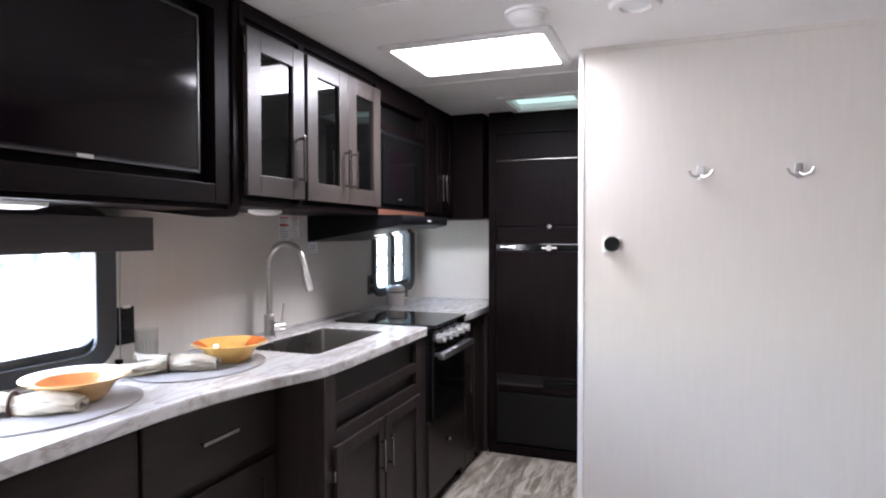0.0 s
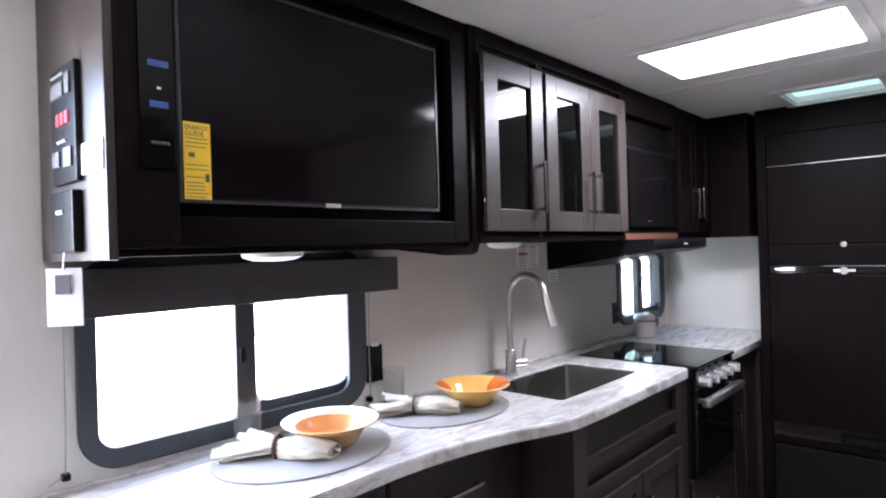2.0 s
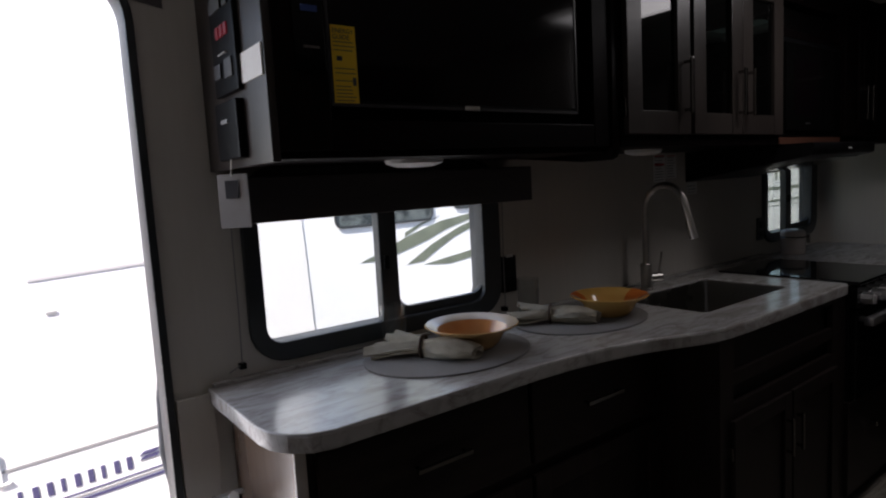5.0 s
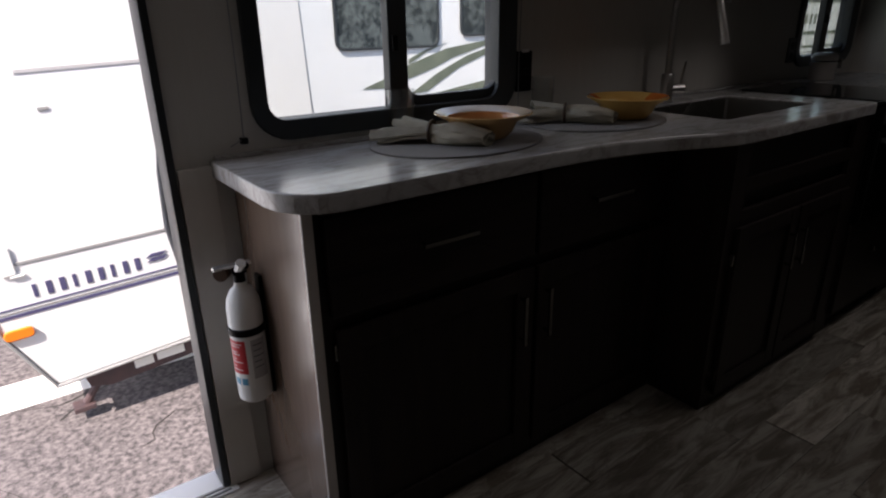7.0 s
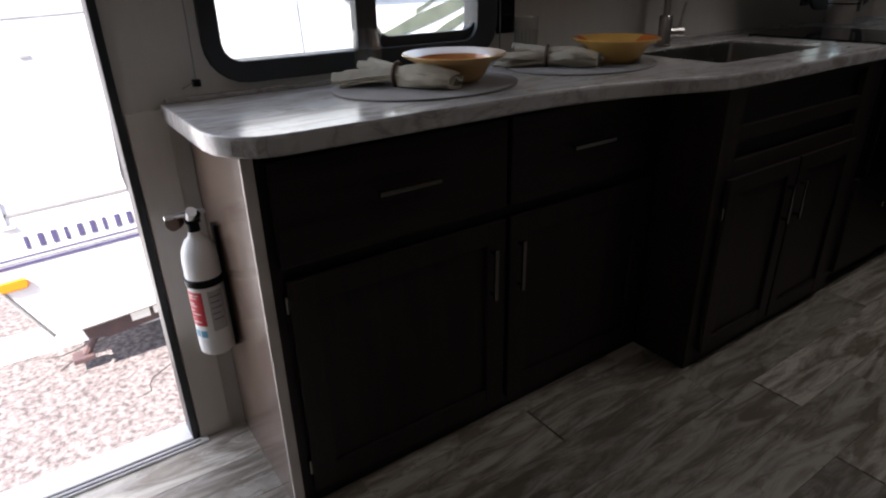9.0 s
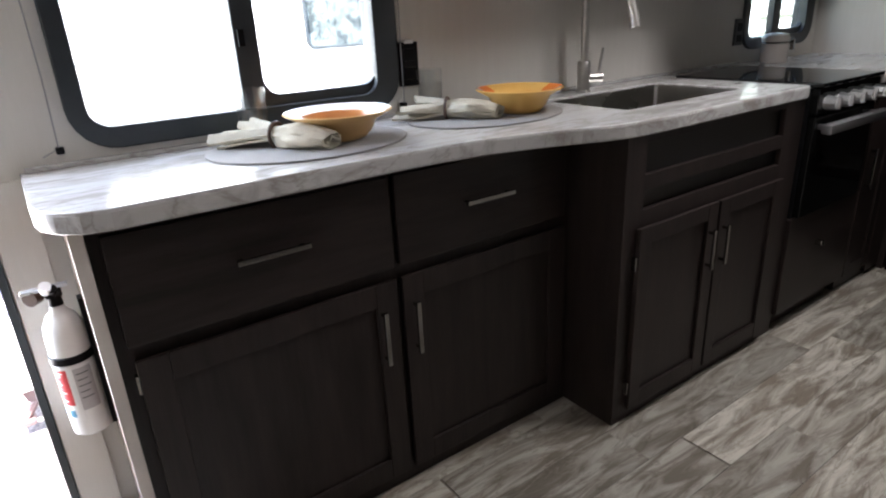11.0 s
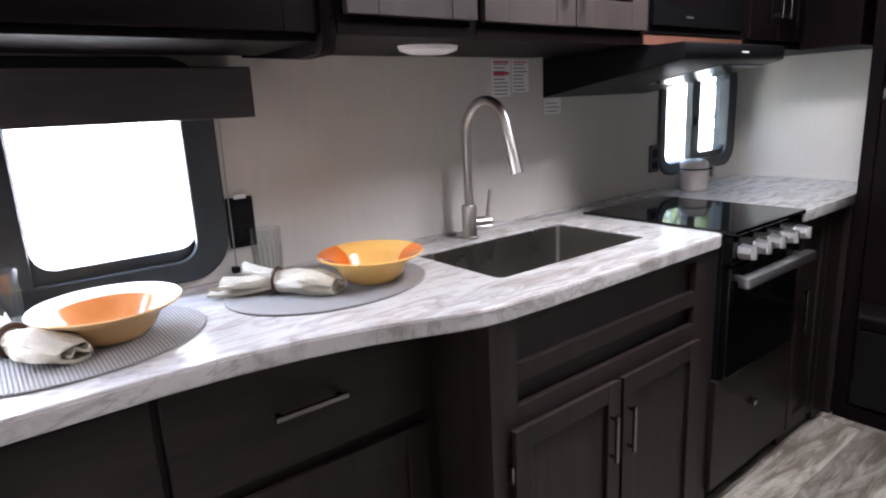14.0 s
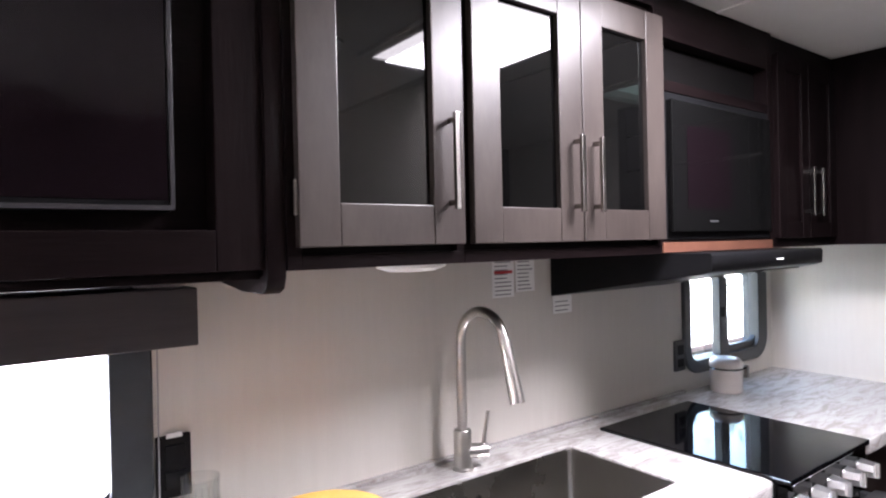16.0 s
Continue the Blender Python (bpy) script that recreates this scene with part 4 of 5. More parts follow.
lathe(bm, [(0, -0.002), (0.05, -0.006)], (0.318, 2.62, CE), 24)
part("disc", bm, WHITE, av, "", True)

# ---- hooks and thermostat on the partition ----
def hook(x, z):
    t = thing("coat_hook", (x, PY, z), "satin nickel double coat hook on the partition wall", "coat hook", "coat hooks")
    b2 = bmesh.new()
    box(b2, (x - 0.012, PY - 0.006, z - 0.02), (x + 0.012, PY, z + 0.035), 0.003)
    # nickel hooks drawn in paler metal to take in the haze over them
    part("plate", b2, ALU, t)
    for sgn in (-1, 1):
        b3 = bmesh.new()
        tube(b3, [(x, PY - 0.004, z), (x + sgn * 0.015, PY - 0.025, z - 0.010), (x + sgn * 0.032, PY - 0.038, z - 0.004), (x + sgn * 0.042, PY - 0.042, z + 0.014)], [0.006, 0.006, 0.005, 0.006], 10)
        part("prong", b3, ALU, t, "", True)
hook(0.534, 1.579)
hook(0.860, 1.576)
th = thing("thermostat", (0.214, PY, 1.327), "round black thermostat with silver rim on the partition wall", "thermostat")
bm = bmesh.new()
box(bm, (0.174, PY - 0.006, 1.282), (0.244, PY, 1.342), 0.004)
part("wall_plate", bm, WHITE, th)
bm = bmesh.new()
cyl(bm, (0.212, PY - 0.006, 1.315), (0.212, PY - 0.022, 1.315), 0.029, 0.027, 32)
part("dial", bm, BLACKG, th, "black round dial", True)
bm = bmesh.new()
tube(bm, [(0.212 + 0.029 * math.cos(radians(a)), PY - 0.014, 1.315 + 0.029 * math.sin(radians(a))) for a in range(0, 361, 15)], 0.003, 8)
part("rim", bm, NICKEL, th, "", True)


# ---- outlets, stickers, cord ----
ol = thing("outlet", (W, 2.07, 1.05), "black wall power outlet beside the window", "outlet", "outlets")
part("cover", boxes(((W, 2.018, 0.995), (W + 0.012, 2.082, 1.118)), bev=0.003), BLACK, ol)
part("socket", boxes(((W + 0.012, 2.032, 1.065), (W + 0.016, 2.07, 1.10)), ((W + 0.012, 2.032, 1.013), (W + 0.016, 2.07, 1.048)), bev=0.002), BLACK, ol)
part("clip", boxes(((W + 0.010, 2.036, 1.114), (W + 0.014, 2.066, 1.124)), bev=0.001), WHITE, ol)
ol2 = thing("outlet", (W, 3.765, 1.05), "grey wall power outlet by the corner window", "outlet", "outlets")
part("cover", boxes(((W, 3.768, 0.995), (W + 0.010, 3.833, 1.108)), bev=0.003), KEYP, ol2)
part("socket", boxes(((W + 0.010, 3.783, 1.055), (W + 0.013, 3.818, 1.09)), ((W + 0.010, 3.783, 1.01), (W + 0.013, 3.818, 1.04)), bev=0.002), BLACK, ol2)


def sticker(y0, y1, z0, z1, lines, bars=(), label="white printed safety label with small print"):
    t = thing("wall_label", (W, y0, z0), label, "label", "labels on the wall")
    part("paper", boxes(((W, y0, z0), (W + 0.0015, y1, z1))), PAPER, t)
    b2 = bmesh.new()
    w = y1 - y0
    for k in range(lines):
        z = z0 + (z1 - z0) * (k + 0.6) / (lines + 1)
        box(b2, (W + 0.0015, y0 + w * 0.1, z), (W + 0.0019, y1 - w * (0.1 + 0.25 * random.random()), z + 0.0025))
    part("print", b2, INK, t)
    for z, h in bars:
        part("red_bar", boxes(((W + 0.0015, y0 + w * 0.08, z), (W + 0.0021, y1 - w * 0.08, z + h))), REDINK, t, "red printed bar")


sticker(2.898, 2.980, 1.327, 1.443, 9, ((1.395, 0.008), (1.432, 0.005)))
sticker(2.987, 3.063, 1.339, 1.441, 8, ((1.432, 0.004),))
sticker(3.140, 3.224, 1.262, 1.316, 3)
cd = thing("shade_cord", (W, 2.03, 0.95), "thin beige window shade cord with a floor clip", "cord")
bm = bmesh.new()
tube(bm, [(W + 0.02, 2.022, 1.305), (W + 0.014, 2.022, 1.1), (W + 0.016, 2.021, 0.945)], 0.0017, 6)
part("cord", bm, GREY, cd)
part("clip", boxes(((W, 2.013, 0.935), (W + 0.02, 2.029, 0.95)), bev=0.002), BLACK, cd)
cd = thing("shade_cord", (W, 1.13, 0.95), "thin beige window shade cord hooked low on the wall", "cord")
bm = bmesh.new()
tube(bm, [(W + 0.02, 1.135, 1.295), (W + 0.012, 1.137, 1.1), (W + 0.016, 1.133, 0.955), (W + 0.016, 1.10, 0.94)], 0.0017, 6)
part("cord", bm, GREY, cd)
part("clip", boxes(((W, 1.127, 0.942), (W + 0.02, 1.143, 0.957)), bev=0.002), BLACK, cd)


# ---- table settings ----
def bowl(x, y, r, turn, cream):
    """A wide-rimmed bowl; cream: with a cream rim and orange inside, else yellow with two orange patches."""
    t = thing("bowl", (x, y, 0.917), "glazed orange ceramic bowl with a wide cream rim on a placemat" if cream else "glazed yellow ceramic bowl with orange patches on a placemat", "bowl", "bowls")
    b2 = bmesh.new()
    lathe(b2, [(0.0, 0.0), (r * 0.44, 0.0), (r * 0.50, 0.004), (r * 0.60, 0.018), (r * 0.72, 0.046), (r * 0.97, 0.062), (r, 0.066), (r * 0.98, 0.068)], (x, y, 0.9172), 64)
    part("outside", b2, BOWLP if cream else BOWL, t, "", True)
    n = 60
    rim = [(r * 0.98, 0.068), (r * 0.86, 0.062), (r * 0.74, 0.055)]
    well = [(r * 0.74, 0.055), (r * 0.66, 0.045), (r * 0.56, 0.022), (r * 0.42, 0.009), (0.0, 0.006)]
    def sector(name, prof, a0, a1, m_):
        b3 = bmesh.new()
        rows = [[b3.verts.new((x + q * math.cos(2 * math.pi * i / n + turn), y + q * math.sin(2 * math.pi * i / n + turn), 0.9172 + z)) for i in range(a0, a1 + 1)] for q, z in prof]
        for p, q2 in zip(rows, rows[1:]):
            for i in range(len(p) - 1):
                b3.faces.new((p[i], p[i + 1], q2[i + 1], q2[i]))
        bmesh.ops.remove_doubles(b3, verts=b3.verts, dist=0.00001)
        part(name, b3, m_, t, "", True)
    if cream:
        sector("rim", rim, 0, 60, BOWLC)
        sector("inside", well, 0, 60, BOWLIN2)
    else:
        for a0, a1, m_ in ((-6, 7, BOWLIN), (7, 24, BOWL), (24, 37, BOWLIN), (37, 54, BOWL)):
            sector("glaze_patch", rim + well[1:], a0, a1, m_)


def placemat(x, y, rx, ry):
    t = thing("placemat", (x, y, 0.912), "round grey ribbed woven placemat on the worktop", "placemat", "placemats")
    b2 = bmesh.new()
    lathe(b2, [(0, 0), (1, 0), (1.0, 0.003), (0, 0.003)], (0, 0, 0), 64)
    bmesh.ops.transform(b2, matrix=Matrix.Translation((x, y, 0.9125)) @ Matrix.Diagonal((rx, ry, 1, 1)), verts=b2.verts)
    part("backing", b2, MAT1, t)
    b3 = bmesh.new()
    n = int(2 * ry / 0.0065)
    for k in range(n):
        yy = -ry + (k + 0.5) * 2 * ry / n
        h = rx * math.sqrt(max(0, 1 - (yy / ry) ** 2)) - 0.001
        if h > 0.01:
            box(b3, (x - h, y + yy - 0.0017, 0.9155), (x + h, y + yy + 0.0017, 0.9172))
    tagged(part("ribs", b3, RIBS, t, "pale woven ribs"), kind="stuff")


def napkin(x, y, turn, s=1.0, seed=1):
    """A folded cloth pinched in a ring: loose leaves fan out on one side, a rolled loop on the other."""
    t = thing("napkin", (x, y, 0.918), "cream linen napkin rolled in a brown ring", "napkin", "napkins")
    rng = random.Random(seed)
    b2 = bmesh.new()
    m = Matrix.Translation((x, y, 0.9180)) @ Matrix.Rotation(turn, 4, "Z")

    def leaf(x0, x1, w0, w1, z0, z1, skew, ph, thick=0.004, n=14, k=10):
        """A soft sheet from the ring at x0 to its end at x1, wavy across."""
        b2 = bmesh.new()
        rows = []
        for i in range(n + 1):
            u = i / n
            ww = w0 + (w1 - w0) * u ** 0.8
            row = []
            for q in range(k + 1):
                v = q / k * 2 - 1
                px = x0 + (x1 - x0) * u + (x1 - x0) * 0.10 * u * math.sin(v * 2.2 + ph)
                py = v * ww + skew * u
                pz = z0 + (z1 - z0) * u + (0.010 - 0.004 * u) * (1 - v * v) + 0.0035 * math.sin(7 * v + ph + 3 * u) * (0.4 + u)
                row.append((px, py, max(pz, thick)))
            rows.append(row)
        for sgn in (0, 1):
            g = [[b2.verts.new((p[0], p[1], p[2] - thick * sgn)) for p in row] for row in rows]
            for a, c in zip(g, g[1:]):
                for q in range(k):
                    b2.faces.new((a[q], a[q + 1], c[q + 1], c[q]))
            if sgn == 0:
                top = g
        edge = lambda g: g[0] + [r[-1] for r in g[1:]] + g[-1][-2::-1] + [r[0] for r in g[-2:0:-1]]
        e0, e1 = edge(top), edge(g)
        for q in range(len(e0)):
            b2.faces.new((e0[q], e0[(q + 1) % len(e0)], e1[(q + 1) % len(e0)], e1[q]))
        bmesh.ops.transform(b2, matrix=m @ Matrix.Diagonal((1, 1.22, 1.4, 1)), verts=b2.verts)
        part("fold", b2, LINEN, t, "", True)

    h = 0.125 * s
    leaf(0.0, -h * 0.86, 0.016, 0.058, 0.014, 0.004, 0.006, 0.3 + seed)
    leaf(0.0, -h * 0.84, 0.014, 0.036, 0.020, 0.016, -0.028, 1.7 + seed)
    leaf(0.0, -h * 0.66, 0.012, 0.024, 0.026, 0.032, 0.026, 2.9 + seed)
    # rolled side: a flattened tube with a spiral inside
    prev = None
    n = 34
    for i in range(17):
        u = i / 16
        wid = (0.017 + 0.021 * math.sin(min(1, u * 1.4) * 1.5)) * (1 - 0.42 * max(0, u - 0.55) ** 1.3 / 0.35)
        hei = 0.016 + 0.003 * math.sin(3 * u) - 0.004 * u ** 3
        ring = []
        for k in range(n):
            a = 2 * math.pi * k / n
            f = 1 + 0.10 * math.sin(3 * a + 4 * u + seed) + 0.06 * math.sin(7 * a - 5 * u) + 0.05 * math.sin(11 * a + 9 * u)
            ring.append(b2.verts.new((h * 0.98 * u + 0.008 * u * math.cos(a), wid * f * math.cos(a), max(0.0005, hei + hei * f * math.sin(a)))))
        if prev:
            for k in range(n):
                b2.faces.new((prev[k], prev[(k + 1) % n], ring[(k + 1) % n], ring[k]))
        prev = ring
    for shrink, back in ((0.80, 0.002), (0.72, -0.03), (0.2, -0.032)):
        c = Vector((h * 0.98, 0, 0.02))
        ring = [b2.verts.new((v.co.x + back, v.co.y * shrink if back > 0 else prev[k].co.y * 0.9, c.z + (v.co.z - c.z) * (shrink if back > 0 else 0.9))) for k, v in enumerate(prev)]
        for k in range(n):
            b2.faces.new((prev[k], prev[(k + 1) % n], ring[(k + 1) % n], ring[k]))
        prev = ring
    leaf(h * 0.45, h * 1.0, 0.012, 0.016, 0.012, 0.012, 0.006, 0.5, 0.004, 8, 6)
    bmesh.ops.transform(b2, matrix=m @ Matrix.Diagonal((1, 1.22, 1.4, 1)), verts=b2.verts)
    part("roll", b2, LINEN, t, "", True)
    b4 = bmesh.new()
    tube(b4, [(0.002, 0.0235 * math.cos(radians(a)), 0.0195 + 0.0205 * math.sin(radians(a))) for a in range(0, 361, 15)], 0.0042, 8)
    bmesh.ops.transform(b4, matrix=m @ Matrix.Diagonal((1, 1.15, 1.35, 1)), verts=b4.verts)
    part("ring", b4, RING, t, "dark brown napkin ring", True)


def tumbler(x, y):
    t = thing("drinking_glass", (x, y, 0.912), "clear ribbed drinking glass standing behind the placemat", "glass", "drinking glasses")
    b2 = bmesh.new()
    lathe(b2, [(0, 0.006), (0.028, 0.006), (0.035, 0.12), (0.0355, 0.127), (0.037, 0.127), (0.0368, 0.12), (0.031, 0.0), (0, 0)], (x, y, 0.9155), 36)
    part("wall", b2, TUMBLER, t, "", True)
    for k in range(18):
        a = 2 * math.pi * k / 18
        b3 = bmesh.new()
        tube(b3, [(x + 0.0315 * math.cos(a), y + 0.0315 * math.sin(a), 0.922), (x + 0.0360 * math.cos(a), y + 0.0360 * math.sin(a), 1.005)], 0.0016, 6)
        part("rib", b3, TUMBLER, t, "", True)


placemat(-1.058, 1.635, 0.195, 0.243)
placemat(-1.048, 2.168, 0.19, 0.24)
bowl(-1.043, 1.707, 0.131, 0.3, True)
bowl(-1.002, 2.256, 0.125, radians(48), False)
napkin(-1.068, 1.556, radians(31), 1.25, 1)
napkin(-1.072, 2.05, radians(38), 1.2, 4)
tumbler(-1.2, 1.552)
tumbler(-1.2, 2.085)

cn = thing("canister", (-1.165, 3.96, 0.912), "pale pink ceramic canister with clamp lid on the worktop", "canister")
bm = bmesh.new()
lathe(bm, [(0, 0), (0.053, 0), (0.057, 0.005), (0.057, 0.082), (0.052, 0.086), (0, 0.086)], (-1.165, 3.96, 0.912), 32)
part("jar", bm, CLAY, cn, "", True)
bm = bmesh.new()
lathe(bm, [(0, 0.127), (0.03, 0.1265), (0.047, 0.123), (0.053, 0.116), (0.058, 0.108), (0.058, 0.091), (0, 0.091)], (-1.165, 3.96, 0.912), 32)
part("lid", bm, CLAY, cn, "", True)
bm = bmesh.new()
lathe(bm, [(0.050, 0.086), (0.0545, 0.0865), (0.0545, 0.0905), (0.050, 0.091)], (-1.165, 3.96, 0.912), 32)
part("gasket", bm, BLACK, cn, "dark lid gasket", True)
bm = bmesh.new()
box(bm, (-1.115, 3.99, 0.965), (-1.10, 4.005, 1.01), 0.002)
tube(bm, [(-1.165 + 0.058 * math.cos(radians(a)), 3.96 + 0.058 * math.sin(radians(a)), 0.998) for a in range(0, 361, 15)], 0.002, 6)
part("clamp", bm, NICKEL, cn)

# ---- fire extinguisher ----
ex = thing("fire_extinguisher", (-1.12, 1.03, 0.29), "white fire extinguisher with red label bracketed to the cabinet end", "fire extinguisher")
X, Y = -1.142, 1.046
bm = bmesh.new()
lathe(bm, [(0, 0.0), (0.034, 0.0), (0.040, 0.006), (0.041, 0.02), (0.041, 0.245), (0.038, 0.27), (0.028, 0.292), (0.016, 0.303), (0.014, 0.315), (0, 0.315)], (X, Y, 0.33), 36)
part("cylinder", bm, WHITE, ex, "", True)
bm = bmesh.new()
lathe(bm, [(0.0415, 0.0), (0.0445, 0.002), (0.0445, 0.018), (0.0415, 0.02)], (X, Y, 0.515), 36)
part("strap", bm, BLACK, ex, "black strap", True)
def wrap(name, z0, z1, a0, a1, m_, r=0.0415):
    b2 = bmesh.new()
    k = 12
    lo = [b2.verts.new((X + r * math.cos(radians(a0 + (a1 - a0) * i / k)), Y + r * math.sin(radians(a0 + (a1 - a0) * i / k)), z0)) for i in range(k + 1)]
    hi = [b2.verts.new((v.co.x, v.co.y, z1)) for v in lo]
    for i in range(k):
        b2.faces.new((lo[i], lo[i + 1], hi[i + 1], hi[i]))
    return part(name, b2, m_, ex, "", True)
wrap("white_label", 0.375, 0.512, -118, -14, PAPER, 0.0413)
wrap("red_label", 0.415, 0.505, -108, -30, REDINK)
wrap("grey_label", 0.40, 0.505, -12, 40, CARD)
wrap("blue_label", 0.384, 0.402, -88, -64, BLUE, 0.0417)
wrap("blue_label", 0.384, 0.402, -58, -36, BLUE, 0.0417)
for z, a, c in ((0.495, -95, -42), (0.488, -95, -50), (0.474, -95, -60), (0.467, -95, -52), (0.455, -95, -66), (0.446, -95, -44), (0.434, -95, -72), (0.425, -95, -48)):
    wrap("label_line", z, z + 0.0022, a, c, PAPER, 0.0419)
for z, c in ((0.49, 30), (0.475, 24), (0.46, 30), (0.445, 20), (0.43, 28)):
    wrap("label_line", z, z + 0.0022, -6, c, INK, 0.0419)
bm = bmesh.new()
cyl(bm, (X, Y, 0.642), (X, Y, 0.675), 0.014, 0.012)
box(bm, (X - 0.012, Y - 0.016, 0.665), (X + 0.012, Y + 0.016, 0.685), 0.003)
part("valve", bm, BLACK, ex, "black valve head", True)
bm = bmesh.new()
box(bm, (X - 0.009, Y - 0.058, 0.683), (X + 0.009, Y + 0.03, 0.691), 0.003)
part("lever", bm, ALU, ex, "silver carrying lever")
bm = bmesh.new()
cyl(bm, (X - 0.012, Y - 0.03, 0.672), (X + 0.004, Y - 0.044, 0.672), 0.017)
part("gauge", bm, RING, ex, "round pressure gauge", True)
bm = bmesh.new()
tube(bm, [(X + 0.012, Y + 0.0, 0.678), (X + 0.04, Y - 0.003, 0.690), (X + 0.055, Y, 0.702)], [0.007, 0.007, 0.01], 10)
part("nozzle", bm, BLACK, ex, "", True)
bm = bmesh.new()
tube(bm, [(X + 0.025, Y - 0.012, 0.683), (X + 0.045, Y - 0.012, 0.694), (X + 0.062, Y - 0.01, 0.712)], [0.005, 0.009, 0.012], 8)
part("pull_pin_tag", bm, WHITE, ex)
part("bracket", boxes(((X - 0.015, 1.085, 0.33), (X + 0.015, 1.094, 0.650))), BLACK, ex)

# ---- outside ----
G = -0.86
solo("ground", boxes(((-150, -150, G - 0.2), (150, 150, G))), ASPH, "cracked grey asphalt parking ground", "ground", kind="structure")
crng = random.Random(11)
bm = bmesh.new()
for k in range(46):
    cx_, cy_, a_ = -5.5 + 4.0 * crng.random(), -2.5 + 6 * crng.random(), crng.random() * 6.28
    p_ = [(cx_, cy_)]
    for _ in range(14):
        a_ += crng.gauss(0, 0.45)
        p_.append((p_[-1][0] + 0.07 * math.cos(a_), p_[-1][1] + 0.07 * math.sin(a_)))
    w_ = 0.003 + 0.004 * crng.random()
    ring_ = [(bm.verts.new((px_ - w_, py_ - w_, G + 0.0015)), bm.verts.new((px_ + w_, py_ + w_, G + 0.0015))) for px_, py_ in p_]
    for u_, v_ in zip(ring_, ring_[1:]):
        bm.faces.new((u_[0], u_[1], v_[1], v_[0]))
solo("asphalt_cracks", bm, INNER, "thin dark cracks wandering across the asphalt ground", "cracks", kind="stuff")
solo("parking_line", boxes(((-4.0, -6.0, G), (-3.66, 1.6, G + 0.004))), TRIM, "painted white parking line on the asphalt", "marking", kind="structure")
ca = thing("parked_camper", (-4.3, 1.4, G), "white travel camper with purple stripes and dark lettering bars", "camper")
CX = -3.2
body = [(0.2, -0.03), (0.2, 2.7), (0.4, 2.9), (2.3, 2.9), (2.3, -0.455), (1.375, -0.495), (0.66, -0.515), (0.505, -0.16), (0.49, -0.03)]
bm = bmesh.new()
plate(bm, [body], CX - 1.6, CX, YZ, 0.02)
part("body", bm, SHELL, ca)
part("seam", boxes(((CX, 0.46, 0.175), (CX + 0.004, 1.60, 0.19)), bev=0.003), GREY, ca, "grey body seam")
for z0, z1, m_ in ((-0.042, -0.034, PURPLE), (-0.062, -0.053, GREY), (-0.085, -0.070, PURPLE)):
    part("stripe", boxes(((CX, 0.5, z0), (CX + 0.003, 2.28, z1))), m_, ca)
LET = Matrix.Translation((CX + 0.001, 0, 0)) @ YZ
for k in range(9):
    y0 = 0.690 + k * 0.0585
    part("letter_bar", boxes(((CX, y0, -0.004), (CX + 0.004, y0 + (0.026 if k % 3 else 0.018), 0.064)), bev=0.002), PURPLE, ca)
for z in (0.025, 0.050):
    b = bmesh.new()
    plate(b, [[(1.22, z), (1.30, z), (1.325, z + 0.018), (1.245, z + 0.018)]], 0, 0.004, LET)
    part("emblem_bar", b, PURPLE, ca)
b = bmesh.new()
plate(b, [rr(0.515, -0.195, 0.645, -0.14, 0.024)], 0, 0.02, LET, 0.006)
part("marker_lamp", b, AMBER, ca, "amber marker lamp", True)
part("awning_rail", boxes(((CX, 0.88, 1.045), (CX + 0.004, 1.60, 1.062)), bev=0.001), CARD, ca, "grey moulding line")
part("vent_tab", boxes(((CX, 0.93, 0.875), (CX + 0.006, 0.975, 0.89)), bev=0.002), GREY, ca)
part("door_catch", boxes(((CX, 0.59, 0.13), (CX + 0.012, 0.65, 0.27)), ((CX, 0.44, 0.2), (CX + 0.008, 0.59, 0.215)), ((CX, 0.62, 0.115), (CX + 0.012, 0.68, 0.13)), bev=0.005), WHITE, ca)
b = bmesh.new()
plate(b, [[(0.78, -0.505), (1.36, -0.488), (2.28, -0.45), (2.28, -0.56), (0.90, -0.63), (0.80, -0.60)]], CX - 0.09, CX - 0.03, YZ, 0.004)
part("chassis_rail", b, RUST, ca)
for y0, y1, z0, z1 in ((1.03, 1.13, -0.575, -0.515), (1.15, 1.30, -0.57, -0.50)):
    part("plate", boxes(((CX - 0.03, y0, z0), (CX - 0.015, y1, z1)), bev=0.003), WHITE, ca)
b = bmesh.new()
tube(b, [(CX - 0.10, 0.86, -0.60), (CX - 0.14, 0.76, -0.74)], 0.022, 8)
part("jack", b, RUST, ca)
part("jack_foot", boxes(((CX - 0.19, 0.69, -0.77), (CX - 0.09, 0.80, -0.74)), bev=0.006), RUST, ca)
b = bmesh.new()
tube(b, [(CX + 0.004, 0.20, -0.03), (CX + 0.004, 0.49, -0.03), (CX + 0.004, 0.505, -0.16), (CX + 0.004, 0.66, -0.515), (CX + 0.004, 1.375, -0.495), (CX + 0.004, 2.3, -0.455)], 0.010, 8)
part("corner_moulding", b, GREY, ca)

ca.location.y, ca.rotation_euler.x = 1.385, radians(2.5)

fcamp = thing("parked_camper", (-7.2, 6, G), "white travel camper with olive swoosh decals and dark windows", "camper")
FX = -6.0
bm = bmesh.new()
plate(bm, [rr(2.2, -0.45, 18.5, 2.35, 0.25)], FX - 2.4, FX, YZ, 0.02)
part("body", bm, SHELL, fcamp)
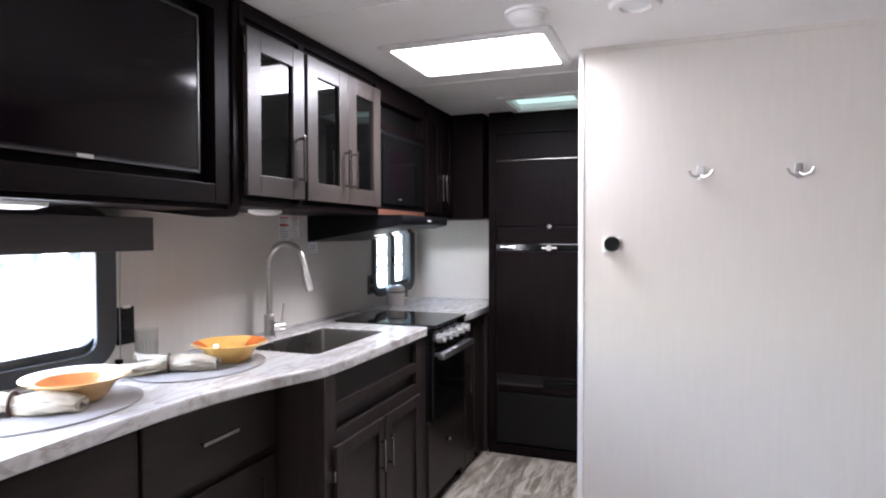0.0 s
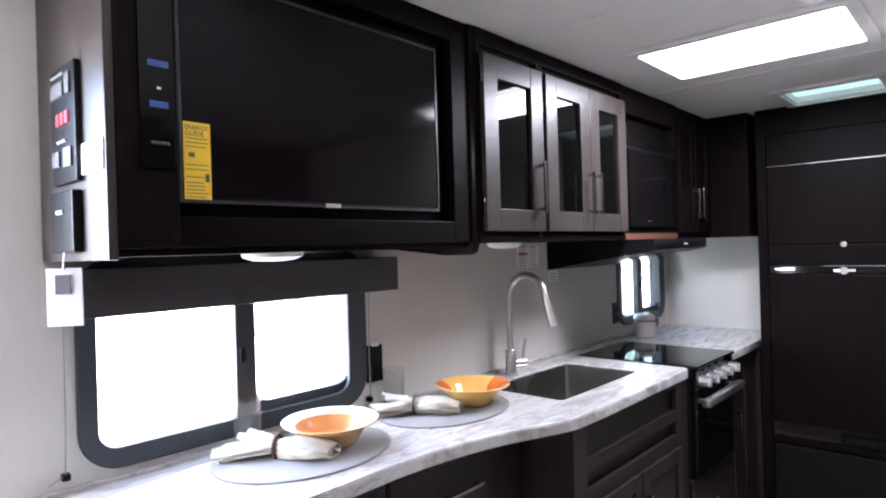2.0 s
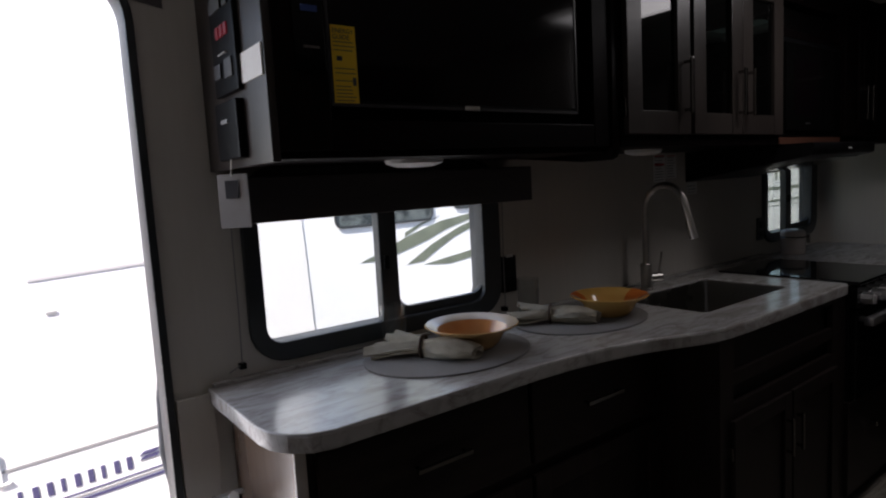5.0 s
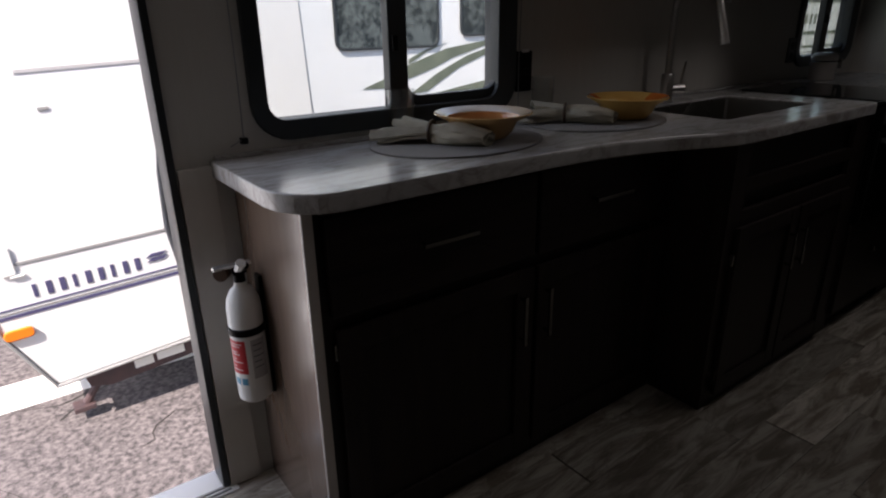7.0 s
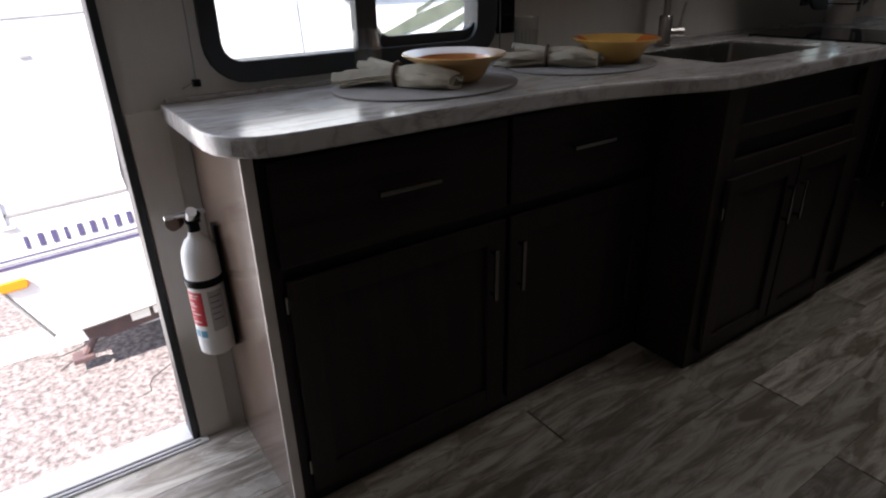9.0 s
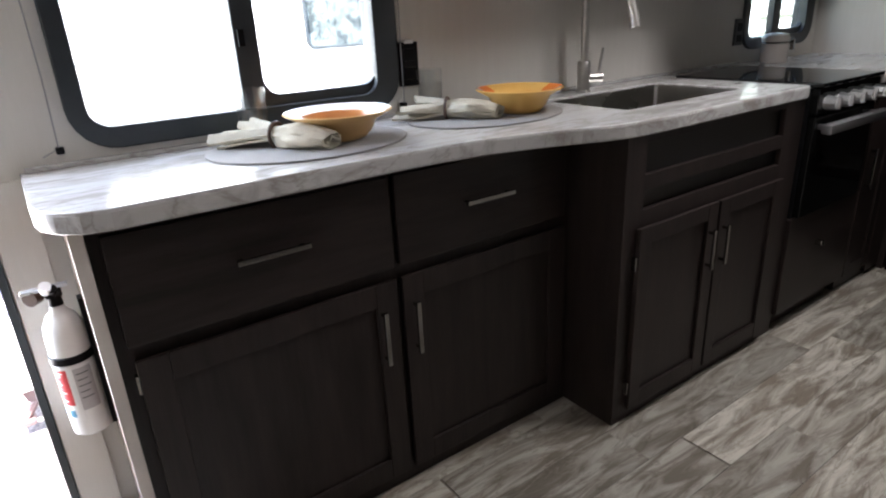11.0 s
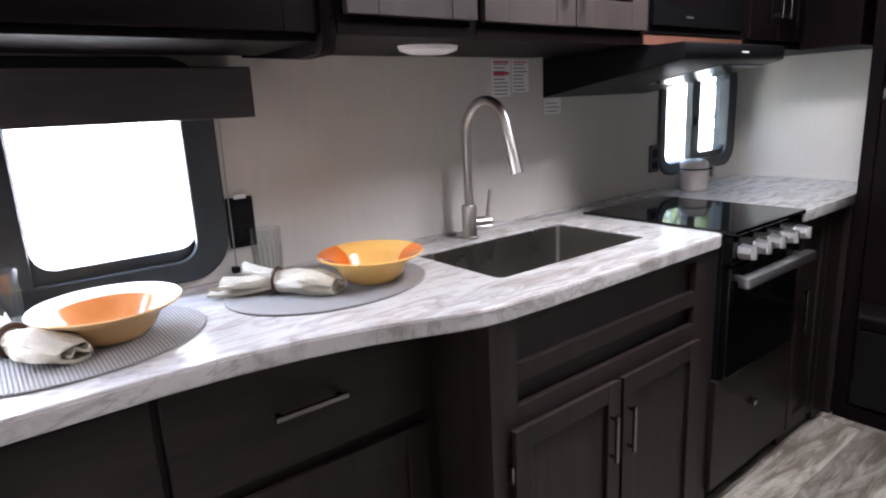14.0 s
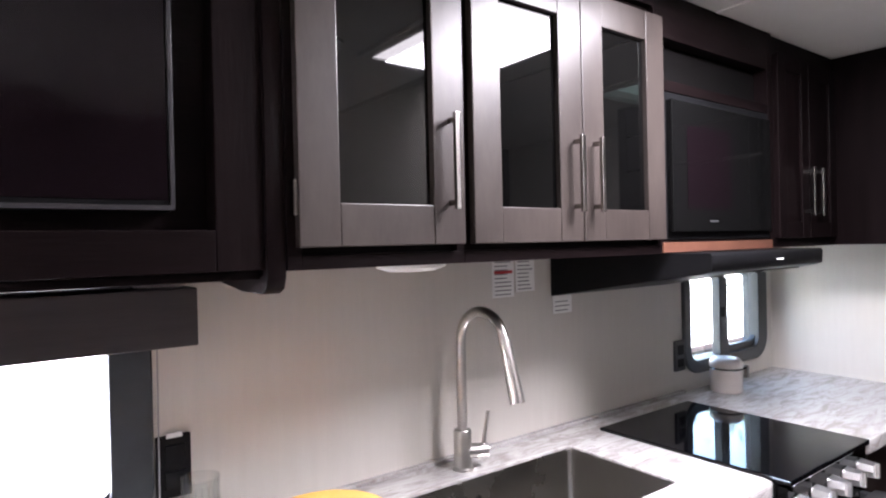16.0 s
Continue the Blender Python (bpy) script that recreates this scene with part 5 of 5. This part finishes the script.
def camper_window(y0, z0, y1, z1):
    b2 = bmesh.new()
    plate(b2, [rr(y0, z0, y1, z1, 0.1), rr(y0 + 0.03, z0 + 0.03, y1 - 0.03, z1 - 0.03, 0.08)], FX, FX + 0.025, YZ, 0.003)
    wf = part("window", b2, RUBBER, fcamp)
    b3 = bmesh.new()
    plate(b3, [rr(y0 + 0.02, z0 + 0.02, y1 - 0.02, z1 - 0.02, 0.08)], FX + 0.003, FX + 0.010, YZ)
    part("pane", b3, WTINT, wf)
camper_window(3.80, 0.92, 5.18, 1.8)
camper_window(5.50, 1.03, 6.8, 1.8)
FL = Matrix.Translation((FX + 0.001, 0, 0)) @ YZ
for lo in ([(4.10, 0.50), (4.40, 0.60), (4.75, 0.74), (5.3, 0.90), (6.0, 0.985), (6.0, 0.935), (5.4, 0.79), (5.1, 0.68), (4.75, 0.58), (4.40, 0.49)],
           [(4.75, 0.40), (5.15, 0.62), (5.6, 0.80), (6.0, 0.90), (6.0, 0.83), (5.5, 0.67), (5.2, 0.52), (5.0, 0.41)],
           [(4.74, 0.80), (5.0, 0.90), (5.3, 0.965), (5.0, 0.87), (4.74, 0.74)],
           [(5.0, 0.37), (6.0, 0.50), (6.3, 0.53), (6.3, 0.38), (6.0, 0.40), (5.4, 0.33)]):
    b = bmesh.new()
    plate(b, [lo], 0, 0.004, FL)
    part("decal", b, OLIVE, fcamp)
for z0, z1 in ((1.44, 1.50), (0.82, 0.89), (0.56, 0.61), (0.465, 0.485)):
    part("stripe", boxes(((FX, 12.8, z0), (FX + 0.004, 17.5, z1))), OLIVE, fcamp, "olive stripe")
for y0 in (14.42, 14.62, 14.80, 15.02):
    part("letter_bar", boxes(((FX, y0, 1.03), (FX + 0.004, y0 + 0.09, 1.22)), bev=0.002), OLIVE, fcamp)
for y in (8.9, 9.9):
    b = bmesh.new()
    cyl(b, (FX - 0.25, y, G + 0.36), (FX - 0.02, y, G + 0.36), 0.36, n=28)
    part("wheel", b, BLACK, fcamp, "", True)
part("skirt", boxes(((FX - 0.3, 2.6, -0.6), (FX - 0.2, 18.2, -0.44))), RUST, fcamp)


# ---- a few trees far behind ----
def tree(x, y, h, seed):
    t = thing("tree", (x, y, G), "broad green deciduous tree behind the campers", "tree", "trees")
    rg_ = random.Random(seed)
    b2 = bmesh.new()
    tube(b2, [(x, y, G), (x + 0.1, y, G + h * 0.3), (x - 0.1, y + 0.1, G + h * 0.55), (x, y, G + h * 0.8)], [0.28, 0.2, 0.13, 0.04], 8)
    cents = []
    for k in range(9):
        a = rg_.random() * 6.28
        r = h * (0.12 + 0.2 * rg_.random())
        c = Vector((x + r * math.cos(a), y + r * math.sin(a), G + h * (0.5 + 0.45 * rg_.random())))
        cents.append(c)
        tube(b2, [(x, y, G + h * (0.3 + 0.04 * k)), tuple((Vector((x, y, G + h * 0.5)) + c) / 2), tuple(c)], [0.1, 0.06, 0.02], 6)
    part("trunk", b2, BARK, t)
    vs, fs = [], []
    for c in cents:
        for _ in range(420):
            d = Vector((rg_.gauss(0, 1), rg_.gauss(0, 1), rg_.gauss(0, 0.8))) * h * 0.085
            o = c + d
            u = Vector((rg_.uniform(-1, 1), rg_.uniform(-1, 1), rg_.uniform(-1, 1))).normalized() * 0.14
            v = u.orthogonal().normalized() * 0.09
            i0 = len(vs)
            vs += [o - u, o + v, o + u, o - v]
            fs.append((i0, i0 + 1, i0 + 2, i0 + 3))
    me = bpy.data.meshes.new("crown")
    me.from_pydata([tuple(v - Vector((x, y, G))) for v in vs], [], fs)
    me.materials.append(LEAF)
    o = new("crown", me)
    o.parent = t
for i, (x, y, h) in enumerate(((-13, 6.5, 7.5), (-15, 12, 9), (-14, 18, 8), (-16, -1, 8), (-13, 24, 8))):
    tree(x, y, h, i)

# ---- right side of the room, seen in reflections ----
ov = thing("side_overhead_cabinet", (1.1, 1.2, 1.5), "dark espresso overhead cabinet on the opposite wall", "cabinet")
part("carcass", boxes(((0.93, 0.2, 1.52), (EAST - 0.002, 1.95, CE - 0.002)), bev=0.003), WOOD, ov)
shelfp = part("door", boxes(((0.91, 0.25, 1.56), (0.93, 1.06, 2.05)), bev=0.003), WOOD, ov)
part("door", boxes(((0.91, 1.10, 1.56), (0.93, 1.92, 2.05)), bev=0.003), WOOD, ov)

# ---- floor planks ----
rnd = random.Random(7)
PWID = 0.152
shared = {}
k = 0
x = W + 0.002
while x < EAST - 0.01:
    w = min(PWID, EAST - x)
    y = SOUTH - rnd.random() * 0.9
    while y < NORTH:
        y0, y1 = max(y, SOUTH), min(y + 0.915, NORTH)
        y += 0.915
        if y1 - y0 < 0.02:
            continue
        key_ = (round(w, 3), round(y1 - y0, 2))
        if key_ not in shared:
            b = bmesh.new()
            box(b, (0.0006, 0.0006, -0.0035), (w - 0.0006, key_[1] - 0.0006, 0.0), 0.0009)
            shared[key_] = mesh(b, "plank", PLANK)
        o = new("plank", shared[key_])
        o.location = (x, y0, 0)
        o.parent = floor_base
    x += PWID

# ---- large lights ----
area("ceiling_glow", (-0.32, 2.97, CE - 0.03), (-0.32, 2.97, 0), 0.55, 0.36, 0.85, (0.95, 0.97, 1.0))
area("window_daylight", (W - 0.06, 1.58, 1.15), (0, 1.58, 0.9), 0.7, 0.3, 0.2, (0.92, 0.96, 1.0))
area("door_daylight", (W - 0.08, 0.6, 0.95), (0, 0.6, 0.7), 0.6, 1.7, 1.9, (0.95, 0.98, 1.0))
area("corner_window_daylight", (W - 0.06, 4.08, 1.2), (0, 4.0, 1.1), 0.45, 0.3, 0.015, (0.92, 0.97, 0.95))
